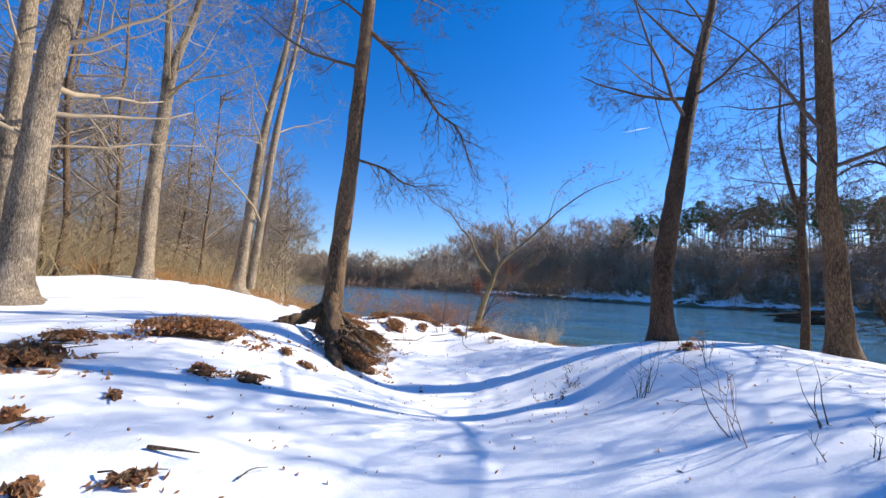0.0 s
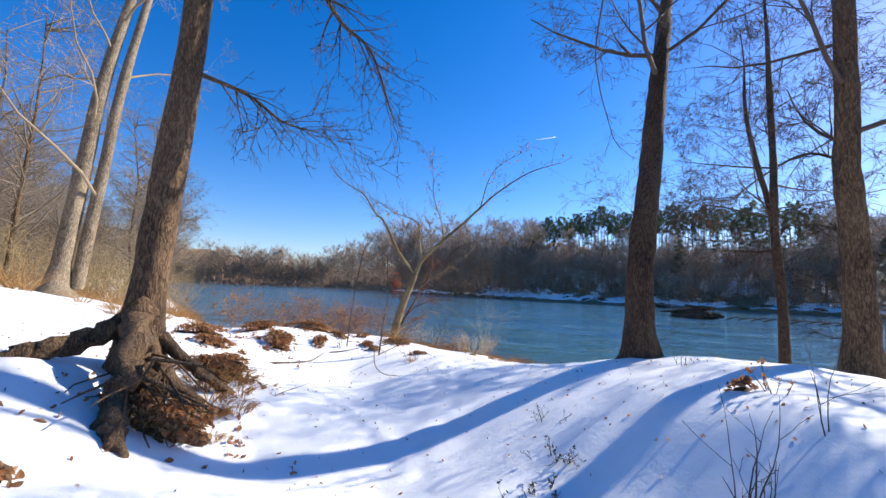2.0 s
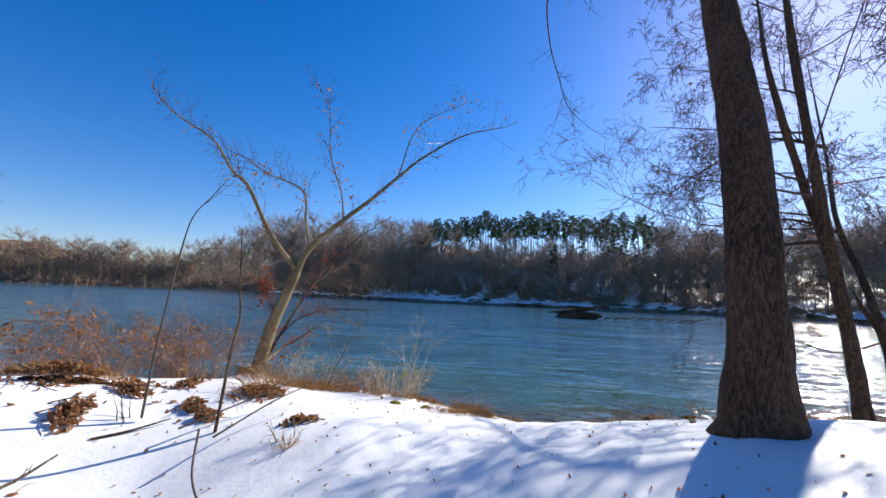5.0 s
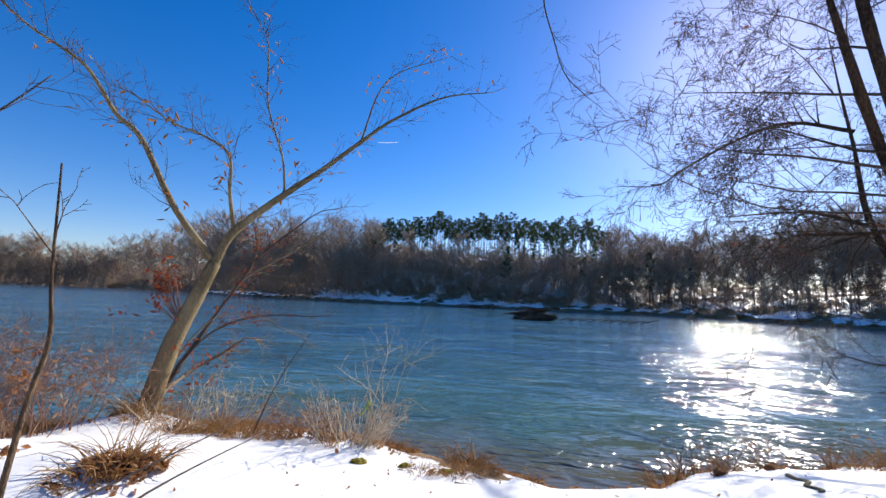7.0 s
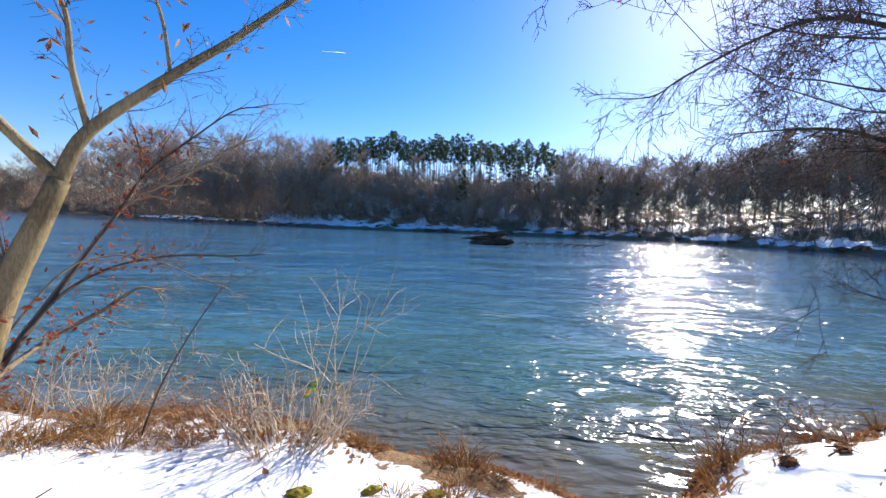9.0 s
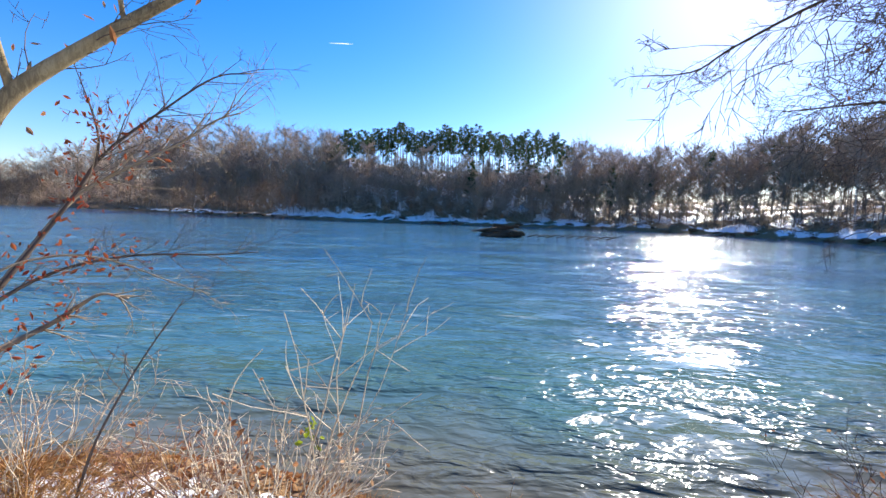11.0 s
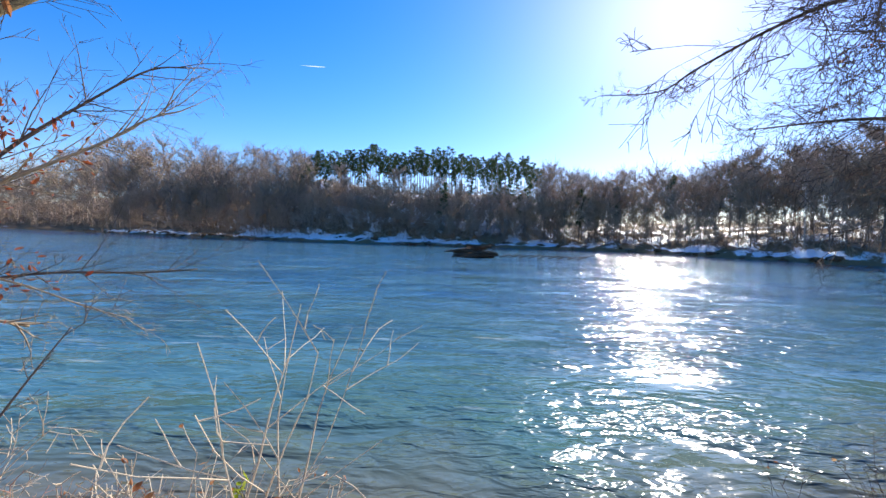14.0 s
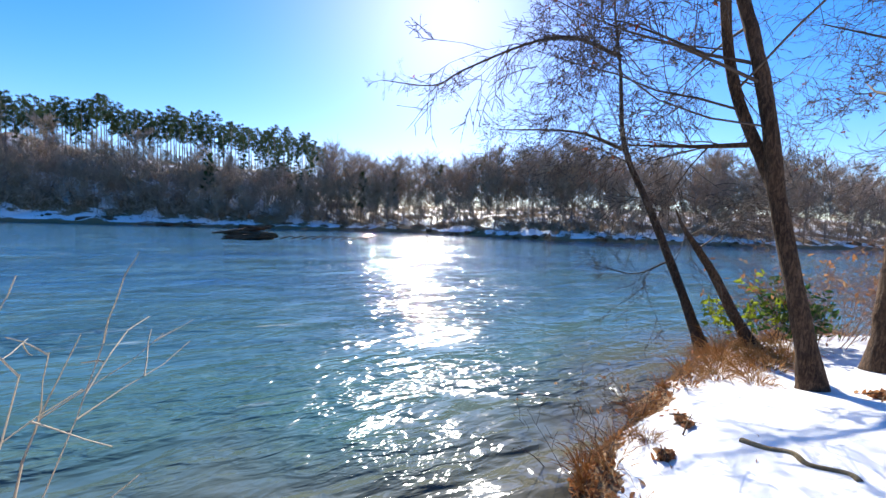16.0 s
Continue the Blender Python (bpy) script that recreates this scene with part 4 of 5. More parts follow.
def bush(name, x, y, stems, tall, wide, label, material, seed, kids=(0, 4, 3), thin=0.003, lean=(0, 0), category="bush", group="", leaves=None, radius=0.008):
    rng = random.Random(seed)
    p = on_ground(x, y, 0.03)
    ob = thing(name, p, label, category, group)
    spec = {"kids": kids, "lift": (0.06, 0.03, -0.02), "wobble": 0.2, "thin": thin}
    tips = []
    for i in range(stems):
        w = Wood()
        a = rng.uniform(0, 6.28)
        r = wide * 0.45 * math.sqrt(rng.random())
        s = Vector((math.cos(a) * r, math.sin(a) * r, 0))
        s.z = ground_at(x + s.x, y + s.y) - p.z - 0.03
        d = Vector((math.cos(a) * wide * 0.5 + lean[0], math.sin(a) * wide * 0.5 + lean[1], tall * rng.uniform(0.7, 1.1)))
        grow(w, s, d, tall * rng.uniform(0.6, 1.05), radius * rng.uniform(0.6, 1.1), 1, rng, spec)
        tips += [Vector(q[3:6]) for q in w.seg]
        part("stem", w.mesh("stem"), material, ob)
    if leaves:
        count, size, mat, low = leaves
        tips = [q for q in tips if q.z > tall * low] or tips
        part("leaves", leaf_mesh([rng.choice(tips) + rand_dir(rng) * size * 0.5 for _ in range(count)], size, rng), mat, ob)
    return ob


def tuft_mesh(rng, blades, tall, wide, droop=0.5, thick=0.0045):
    w = Wood()
    for i in range(blades):
        a = rng.uniform(0, 6.28)
        r = wide * 0.4 * math.sqrt(rng.random())
        p = Vector((math.cos(a) * r, math.sin(a) * r, -0.03))
        d = (Vector((math.cos(a), math.sin(a), 0)) * rng.uniform(0.1, 0.9) + rand_dir(rng) * 0.4 + Vector((0, 0, 1))).normalized()
        n = tall * rng.uniform(0.4, 1.1) / 4
        for k in range(4):
            q = p + d * n
            w.sliver(p, q, thick * (1 - 0.2 * k), thick * (0.8 - 0.2 * k))
            p = q
            d = (d + Vector((math.cos(a) * 0.2, math.sin(a) * 0.2, -droop * 0.35 * (k + 1)))).normalized()
    return w.mesh("blades")


TUFTS = []
for k in range(5):
    r_ = random.Random(200 + k)
    TUFTS.append(tuft_mesh(r_, (60, 45, 80, 36, 70)[k], (0.28, 0.4, 0.22, 0.55, 0.3)[k], (0.3, 0.25, 0.35, 0.2, 0.32)[k], (0.7, 0.5, 0.9, 0.3, 0.8)[k]))
    TUFTS[-1].materials.append(M_STRAW)


def tuft(x, y, k, s=1.0, label="dry straw-coloured grass tuft on the bank edge", group="bank grass"):
    ob = new("grass_tuft", TUFTS[k])
    ob.location = on_ground(x, y)
    ob.rotation_euler = (0, 0, (x * 7 + y * 3) % 6.28)
    ob.scale = (s, s, s)
    return tagged(ob, label, "grass tuft", group)


def leaf_pile(x, y, rx, ry, tall, count, label, seed, turn=0.0, sticks=6, material=M_LEAF, size=0.085):
    """A heap of dry leaves: a rough core, the leaves on it and sticks through it."""
    rng = random.Random(seed)
    p = on_ground(x, y)
    ob = thing("leaf_pile", p, label, "leaf pile", "leaf piles")
    bm = bmesh.new()
    bmesh.ops.create_icosphere(bm, subdivisions=3, radius=1)
    c, s = math.cos(turn), math.sin(turn)
    for v in bm.verts:
        u = v.co * (1 + 0.7 * noise.noise(Vector((v.co.x, v.co.y, v.co.z * 0.4)) * 1.7 + Vector((seed * 1.37, 0, 0))) + 0.25 * noise.noise(v.co * 5 + Vector((seed, 0, 0))))
        a, b = u.x * rx * 0.52, u.y * ry * 0.52
        v.co = Vector((a * c - b * s, a * s + b * c, 0))
        v.co.z = ground_at(x + v.co.x, y + v.co.y) - p.z + max(-0.05, u.z * tall * 0.28)
    me = bpy.data.meshes.new("core")
    bm.to_mesh(me)
    bm.free()
    part("core", me, M_LITTER, ob)
    spots = []
    for i in range(int(count * 1.5)):
        a, r = rng.uniform(0, 6.28), abs(rng.gauss(0, 0.72)) if i % 2 else math.sqrt(rng.random())
        r *= 1 + 0.8 * noise.noise(Vector((math.cos(a) * 1.4 + seed * 1.37, math.sin(a) * 1.4, 0)))
        a0, b0 = math.cos(a) * r * rx, math.sin(a) * r * ry
        if r > 0.7 and noise.noise(Vector((a0 * 4.5 + seed, b0 * 4.5, seed * 0.7))) < -0.02:
            continue
        q = Vector((a0 * c - b0 * s, a0 * s + b0 * c, 0))
        q.z = ground_at(x + q.x, y + q.y) - p.z + tall * 0.6 * max(0, 1 - r * r) ** 0.5 * rng.uniform(0.65, 1.6) + 0.012
        spots.append(q)
    me = leaf_mesh(spots, size, rng, 0.8)
    leaves = part("leaves", me, material, ob)
    if count > 150:
        w = Wood()
        for i in range(count // 5):
            q = spots[rng.randrange(len(spots))]
            d = Vector((rng.uniform(-1, 1), rng.uniform(-1, 1), rng.uniform(-0.1, 0.6))) * rng.uniform(0.08, 0.26)
            m = q + d * 0.5 + Vector((0, 0, 0.03))
            w.sliver(q, m, 0.004, 0.003)
            w.sliver(m, q + d, 0.003, 0.001)
        tagged(part("straw", w.mesh("straw"), M_STRAW, ob), kind="stuff")
    for i in range(sticks):
        w = Wood()
        q = spots[rng.randrange(len(spots))]
        a = rng.uniform(0, 6.28)
        d = Vector((math.cos(a), math.sin(a), rng.uniform(-0.1, 0.25)))
        n = rng.uniform(0.4, 1.0) * min(0.45, max(rx, 0.12))
        w.tube([q - d * n, q + Vector((0, 0, 0.03)), q + d * n], [0.008, 0.007, 0.003], 5)
        part("stick", w.mesh("stick"), M_BARK_GREY, ob)
    return ob


def stick(name, pts, r, label, material=M_BARK_GREY, category="stick", twigs=0, seed=1, thin=0.003, taper=0.7):
    base = Vector(pts[0])
    ob = thing(name, base, label, category)
    path = smooth_path([Vector(q) - base for q in pts], 5)
    w = Wood()
    w.tube(path, [r * (1 - taper * i / (len(path) - 1)) for i in range(len(path))], 7, 0.12)
    part("stem", w.mesh("stem"), material, ob)
    rng = random.Random(seed)
    for i in range(twigs):
        t = Wood()
        k = rng.randrange(len(path) // 3, len(path))
        d = (path[k] - path[k - 1]).normalized() + rand_dir(rng) * 0.8
        grow(t, path[k], d, (path[-1] - path[0]).length * rng.uniform(0.1, 0.25), max(thin, r * 0.3), 2, rng, {"kids": (0, 0, 3, 2), "lift": (0, 0, 0.02), "wobble": 0.25, "thin": thin})
        part("twig", t.mesh("twig"), material, ob)
    if name == "low_bough":
        leaves = [path[rng.randrange(len(path) // 4, len(path) * 2 // 3)] + rand_dir(rng) * rng.uniform(0.03, 0.32) for _ in range(60)]
        part("leaves", leaf_mesh(leaves, 0.07, rng, 0.6), M_LEAF_RED, ob, "scattered rusty red leaves")
    return ob


def litter_mat():
    n = Nodes("leaf_litter", 0.9, 0.15)
    c = n.ramp(n.noise(30, 5, rough=0.7), (0.3, (0.04, 0.025, 0.018)), (0.55, (0.15, 0.075, 0.035)), (0.75, (0.3, 0.17, 0.08)))
    return n.done(c, n.bump(n.noise(45, 4), 0.8, 0.04))


M_LITTER = litter_mat()

# roots of the rooted tree, laid bare by the washed-out bank
random.seed(8)
rooted = bpy.data.objects["rooted_tree"]
for pts, r in (([(-1.72, 8.2, 1.8), (-1.95, 7.85, 1.6), (-2.2, 7.5, 1.5), (-2.5, 7.3, 1.42), (-2.85, 7.2, 1.3)], 0.15),
               ([(-1.6, 8.15, 1.95), (-1.42, 7.8, 1.68), (-1.22, 7.4, 1.32), (-1.12, 7.1, 1.05), (-0.9, 6.75, 0.84), (-0.8, 6.5, 0.66)], 0.17),
               ([(-1.0, 6.9, 0.95), (-0.72, 6.62, 0.76), (-0.6, 6.4, 0.6)], 0.06),
               ([(-1.08, 7.0, 1.0), (-1.1, 6.7, 0.84), (-1.2, 6.45, 0.7)], 0.055),
               ([(-1.5, 8.15, 1.7), (-1.2, 7.95, 1.3), (-0.85, 7.9, 1.0), (-0.5, 7.8, 0.72)], 0.085),
               ([(-1.45, 8.3, 1.6), (-1.1, 8.4, 1.25), (-0.75, 8.5, 0.95), (-0.45, 8.75, 0.66)], 0.09),
               ([(-1.5, 8.1, 1.5), (-1.25, 7.6, 1.15), (-0.95, 7.4, 0.9), (-0.7, 7.2, 0.6)], 0.06)):
    w = Wood()
    path = smooth_path([Vector(q) - rooted.location for q in pts], 6)
    path = [q + rand_dir(random) * 0.25 * r for q in path]
    w.tube(path, [r * (1 - 0.55 * i / (len(path) - 1)) for i in range(len(path))], 12, 0.5)
    part("root", w.mesh("root"), M_BARK_GREY, rooted)

for k in range(26):
    r_ = random.Random(700 + k)
    a = r_.uniform(-1.9, 0.5)
    p = Vector((-1.25 + r_.uniform(-0.1, 0.35), 7.75 + r_.uniform(-0.4, 0.3), r_.uniform(1.0, 1.5)))
    path = [p]
    for i in range(5):
        q = path[-1] + Vector((math.cos(a), math.sin(a), -0.4)) * 0.17 + rand_dir(r_) * 0.06
        q.z = max(q.z, ground_at(q.x, q.y) + 0.02 + 0.05 * r_.random())
        path.append(q)
    w = Wood()
    w.tube([q - rooted.location for q in path], list(np.linspace(r_.uniform(0.015, 0.035), 0.006, 6)), 6, 0.3)
    part("rootlet", w.mesh("rootlet"), M_BARK_GREY, rooted)

leaf_pile(-0.78, 7.5, 0.66, 0.62, 0.3, 800, "dark heap of leaves and soil under bare tree roots", 301, 0.4, 16)
leaf_pile(-0.95, 9.2, 0.6, 0.45, 0.22, 420, "straw and brown leaves beside the rooted tree", 302, 0.2, 12)
leaf_pile(-2.75, 5.45, 1.0, 0.55, 0.3, 1100, "large heap of reddish-brown dry leaves on the snow", 303, 0.75, 12)
leaf_pile(-3.75, 4.2, 0.42, 0.2, 0.12, 170, "low brown leaf heap poking out of the snow", 304, 0.6, 4)
leaf_pile(-3.0, 3.2, 0.5, 0.38, 0.2, 420, "mound of brown leaves and dry grass in the snow", 305, 0.3, 8)
leaf_pile(-1.62, 4.05, 0.19, 0.16, 0.11, 90, "small dark clump of leaves in the snow", 306, 0.0, 3)
leaf_pile(-1.06, 4.2, 0.24, 0.15, 0.08, 80, "small tan clump of leaves in the snow", 307, 0.2, 3)
leaf_pile(-0.99, 5.72, 0.15, 0.1, 0.05, 45, "few tan leaves lying on the snow", 308, 0.2, 1)
leaf_pile(-1.45, 5.9, 0.22, 0.1, 0.06, 60, "narrow strip of brown leaves on the snow", 309, 2.2, 2)
leaf_pile(-1.65, 2.9, 0.14, 0.06, 0.03, 20, "few dark leaves and a twig on the snow", 310, 2.4, 2)
leaf_pile(-0.5, 1.9, 0.16, 0.1, 0.05, 34, "broken sticks and leaves on the snow", 311, 0.4, 6)
leaf_pile(-1.9, 2.2, 0.16, 0.14, 0.06, 40, "brown leaves half buried in the snow", 312, 0.2, 2)
leaf_pile(-0.95, 1.6, 0.16, 0.1, 0.05, 34, "orange-brown leaves lying in the snow", 313, 0.1, 1)
leaf_pile(-1.0, 12.3, 0.4, 0.5, 0.22, 520, "brown leaves and roots on the snowy bank", 314, 0.3, 10)
leaf_pile(-0.55, 13.75, 0.75, 0.22, 0.22, 380, "dark line of leaves and rotten wood on the bank", 315, 0.25, 6)
leaf_pile(1.12, 13.0, 0.18, 0.12, 0.07, 50, "small brown leaf clump beside a twig", 316, 0.3, 2)
leaf_pile(1.72, 13.8, 0.34, 0.24, 0.1, 210, "orange-brown leaves round a grass clump", 317, 0.3, 8)
leaf_pile(2.2, 12.7, 0.22, 0.13, 0.06, 70, "reddish leaves lying on the snow", 318, 0.1, 3)
leaf_pile(0.75, 14.05, 0.24, 0.11, 0.07, 60, "dark leaves on a snowy hollow's rim", 319, 0.7, 3)
leaf_pile(0.95, 13.25, 0.2, 0.28, 0.06, 80, "brown grass and leaves in a snow hollow", 320, 0.5, 5)
leaf_pile(5.15, 6.29, 0.13, 0.1, 0.12, 34, "reddish-brown dead leaves standing in the snow", 321, 0.3, 2)
leaf_pile(9.4, 10.0, 0.25, 0.12, 0.05, 60, "brown leaves on the snow behind a tree", 322, 0.2, 2)
leaf_pile(7.56, 12.2, 0.11, 0.06, 0.04, 26, "brown grass and leaves breaking through snow", 323, 0.6, 4)
leaf_pile(8.25, 11.97, 0.22, 0.06, 0.04, 40, "thin strip of brown leaves in the snow", 324, 0.2, 3)

for k, (x, y, rx, ry, tall, count) in enumerate(((-1.9, 11.1, 0.5, 0.3, 0.16, 260), (-1.7, 12.9, 0.6, 0.3, 0.2, 330), (-0.2, 12.9, 0.3, 0.16, 0.1, 110), (-2.7, 10.1, 0.5, 0.35, 0.16, 240),
                                                 (0.15, 13.6, 0.3, 0.14, 0.1, 110), (-2.6, 12.0, 0.7, 0.4, 0.2, 360), (-1.3, 10.4, 0.35, 0.2, 0.1, 120))):
    leaf_pile(x, y, rx, ry, tall, count, "brown leaves and straw on the snowy slope", 330 + k, 0.7 * k, 7)

# sticks, twigs and canes
stick("fallen_branch", [(-1.1, 11.2, 0.72), (-0.6, 11.35, 0.72), (-0.15, 11.6, 0.72), (0.1, 11.9, 0.85)], 0.028, "pale fallen branch lying on the snow", M_BARK_PALE, "branch", 3, 2)
stick("curled_twig", [(1.2, 11.9, 0.98), (1.25, 11.4, 0.72), (1.45, 10.9, 0.63), (1.75, 10.7, 0.63), (2.0, 10.6, 0.66)], 0.012, "dark curled twig on the snow", M_TWIG, "twig")
stick("broken_stick", [(0.1, 12.6, 0.75), (0.4, 12.75, 0.77), (0.75, 12.95, 0.82)], 0.02, "dark broken stick on the snow", M_BARK_BROWN, "stick")
stick("lying_stick", [(-0.7, 2.25, 0.98), (-0.5, 2.27, 0.97), (-0.3, 2.3, 0.95)], 0.018, "grey stick lying on the snow", M_BARK_GREY, "stick")
stick("small_twig", [(0.12, 2.15, 0.86), (0.17, 2.25, 0.89), (0.24, 2.35, 0.87)], 0.008, "small dark twig on the snow", M_TWIG, "twig")
stick("bent_cane", [(1.26, 12.7, 0.7), (1.35, 12.71, 1.62), (1.41, 12.73, 2.05), (1.38, 12.72, 2.45), (1.35, 12.71, 3.15)], 0.02, "thin pale cane standing in the snow", M_BARK_GREY, "cane", 2, 5)
stick("arching_cane", [(0.45, 12.95, 0.85), (0.5, 13.0, 1.6), (0.56, 13.02, 2.16), (0.64, 13.04, 2.81), (0.73, 13.08, 3.3), (0.91, 13.14, 3.6), (1.08, 13.21, 3.9)], 0.015, "dark arching cane by the path", M_TWIG, "cane", 2, 6)
stick("crossing_stick", [(0.9, 12.6, 0.8), (1.7, 13.1, 1.0), (2.6, 13.6, 1.25)], 0.013, "thin dark stick leaning over leaves", M_TWIG, "stick")
stick("crossing_stick", [(1.3, 12.2, 0.8), (2.0, 12.8, 1.05), (2.75, 13.3, 1.2)], 0.012, "thin dark stick leaning across the snow", M_TWIG, "stick")
stick("snow_root", [on_ground(*q, 0.004) for q in ((7.8, 11.62), (7.66, 11.5), (7.58, 11.36), (7.42, 11.32), (7.3, 11.16), (7.2, 11.14))], 0.03, "exposed brown root running through snow", M_BARK_OLIVE, "root", 0, 1, 0.003, 0.3)
stick("edge_branch", [(4.6, 13.2, 0.5), (5.1, 13.0, 0.42), (5.5, 12.8, 0.32), (5.9, 12.6, 0.3)], 0.018, "thin brown branch along the bank edge", M_BARK_GREY, "branch", 3, 9)
stick("low_bough", [(1.7, 16.9, 0.9), (2.15, 17.6, 1.75), (2.58, 17.9, 2.52), (2.88, 17.9, 3.05), (3.43, 17.9, 3.61), (3.93, 17.9, 4.06), (4.32, 17.9, 4.19)],
      0.024, "dark slender bough rising beside the sapling", M_TWIG, "bough", 22, 11)
stick("low_bough", [(2.8, 17.88, 2.93), (2.83, 17.9, 3.2), (2.77, 17.9, 3.53), (2.66, 17.9, 3.92)], 0.014, "thin upright twig forking from a bough", M_TWIG, "bough", 12, 16)
stick("low_bough", [(1.6, 16.9, 0.8), (2.1, 17.6, 1.7), (2.55, 17.9, 2.47), (2.78, 17.9, 2.71), (3.22, 17.9, 3.01), (3.57, 17.9, 3.25), (3.93, 17.9, 3.55), (4.21, 17.9, 3.69)], 0.028, "pale slender bough beside the sapling", M_TWIG_PALE, "bough", 20, 12)
stick("low_bough", [(1.6, 16.85, 0.75), (2.0, 17.3, 1.45), (2.46, 17.6, 1.8), (3.1, 17.6, 1.96), (3.87, 17.6, 1.95), (4.35, 17.6, 1.97)], 0.022, "dark twiggy bough over the water", M_TWIG, "bough", 18, 13)
stick("low_bough", [(1.5, 16.8, 0.7), (2.0, 17.5, 1.05), (2.4, 17.8, 1.25), (2.63, 17.8, 1.42), (2.82, 17.8, 1.53), (3.05, 17.8, 1.46)], 0.036, "pale dead bough over the water", M_TWIG_PALE, "bough", 14, 14)
stick("low_bough", [(1.6, 16.9, 1.0), (2.1, 17.2, 1.8), (2.52, 17.4, 1.99), (2.96, 17.4, 1.93), (3.49, 17.4, 1.66), (3.81, 17.4, 1.52)], 0.014, "thin pale drooping bough with red leaves", M_TWIG_PALE, "bough", 14, 17)
stick("tall_weed", [(2.85, 15.75, 0.4), (3.0, 15.6, 0.9), (3.19, 15.6, 1.29), (3.36, 15.6, 1.58), (3.52, 15.6, 1.83)], 0.011, "dark dead weed with a curled seed head", M_TWIG, "weed", 6, 18)
stick("hanging_bough", [(7.4, 13.4, 11.5), (8.5, 16.2, 11.4), (8.95, 16.77, 10.28), (9.17, 16.62, 9.09), (9.37, 16.42, 8.09), (9.77, 16.05, 7.41)], 0.03, "drooping bare bough over the river", M_TWIG, "bough", 14, 15)

# bushes and weeds
bush("red_bush", -0.6, 16.2, 70, 1.5, 1.6, "dense reddish-brown leafless bush on the bank", M_TWIG_RED, 401, (0, 4, 3), 0.004)
bush("red_bush", 0.5, 16.4, 50, 1.3, 1.2, "tangled reddish-brown leafless bush by the water", M_TWIG_RED, 402, (0, 4, 3), 0.004)
bush("red_bush", -2.0, 16.4, 50, 1.3, 1.5, "brown leafless bush with a few dry leaves", M_TWIG_RED, 403, (0, 4, 3), 0.003, leaves=(60, 0.07, M_LEAF, 0.4))
bush("pale_bush", 4.0, 14.95, 72, 0.72, 1.0, "pale dry twiggy bush with one green sprig", M_TWIG_STRAW, 404, (0, 2, 1), 0.0045, (0.22, 0.12), radius=0.0095, leaves=(90, 0.05, M_LEAF, 0.05))
bush("pale_bush", 4.35, 15.0, 6, 1.6, 0.4, "tall pale dry stems beside a twiggy bush", M_TWIG_STRAW, 405, (0, 3, 1), 0.005, (0.3, 0.1), radius=0.012)
bush("pale_bush", 3.5, 15.4, 34, 0.55, 0.75, "low brown twiggy bush on the bank edge", M_TWIG_RED, 406, (0, 3, 2), 0.0035, leaves=(120, 0.06, M_LEAF, 0.1))
bush("pale_bush", 2.6, 16.4, 26, 0.85, 0.9, "pale arching dry weeds beside the sapling", M_TWIG_STRAW, 407, (0, 3, 2), 0.004, (0.2, 0))
bush("pale_bush", 1.9, 16.0, 14, 0.7, 0.6, "thin dry weeds round the sapling's foot", M_TWIG_STRAW, 408, (0, 3, 1), 0.0026)
bush("green_sprig", 4.38, 15.2, 3, 0.62, 0.1, "small bright green leafy sprig", M_TWIG, 409, (0, 1), 0.003, category="sprig", leaves=(16, 0.075, M_LEAF_LIME, 0.6))
bush("red_leaf_vine", 1.7, 17.0, 8, 1.5, 0.9, "clinging vine with rusty red leaves on the sapling", M_TWIG_RED, 410, (0, 4, 3), 0.003, category="vine", leaves=(110, 0.075, M_LEAF_RED, 0.2))
for k, (x, y, tall) in enumerate(((-1.3, 14.4, 1.1), (-0.4, 14.9, 1.0), (-2.4, 13.6, 1.2), (-2.9, 14.8, 1.3), (0.5, 15.2, 0.9))):
    bush("leafy_weed", x, y, 14, tall, 0.8, "tall weed with curled orange-brown dead leaves", M_TWIG_RED, 440 + k, (0, 4, 2), 0.003, category="weed", group="leafy weeds", leaves=(110, 0.085, M_LEAF, 0.25))
bush("dead_weed", 3.85, 4.8, 5, 0.45, 0.2, "thin dark dead weed stems in the snow", M_TWIG, 411, (0, 2, 1), 0.003, category="weed", group="weeds")
bush("dead_weed", 4.0, 5.0, 4, 0.75, 0.16, "tall dark dead weed stems in the snow", M_TWIG, 412, (0, 1), 0.003, category="weed", group="weeds")
bush("dead_weed", 5.35, 6.15, 6, 0.32, 0.25, "withered weed with brown leaves in snow", M_TWIG, 413, (0, 2), 0.003, category="weed", group="weeds", leaves=(26, 0.05, M_LEAF, 0.3))
bush("dead_weed", 5.0, 5.3, 3, 0.7, 0.2, "slender bare weed stems in the snow", M_TWIG, 414, (0, 1), 0.003, category="weed", group="weeds")
bush("dead_weed", 2.95, 5.9, 7, 0.22, 0.5, "low dark seed weeds lying on the snow", M_TWIG, 415, (0, 3, 2), 0.0026, category="weed", group="weeds", leaves=(50, 0.035, M_TWIG, 0.2))
bush("dead_weed", 3.35, 6.6, 7, 0.22, 0.5, "low dark seed weeds on the snowy slope", M_TWIG, 416, (0, 3, 2), 0.0026, category="weed", group="weeds", leaves=(50, 0.035, M_TWIG, 0.2))
bush("dead_weed", 3.6, 7.4, 5, 0.25, 0.4, "dark seed weeds on the snowy mound", M_TWIG, 417, (0, 3, 2), 0.0026, category="weed", group="weeds")
bush("bramble", 4.05, 2.9, 4, 0.75, 0.35, "arching thorny bramble canes in the snow", M_TWIG_RED, 418, (0, 3, 1), 0.0035, (-0.25, 0), category="bramble")
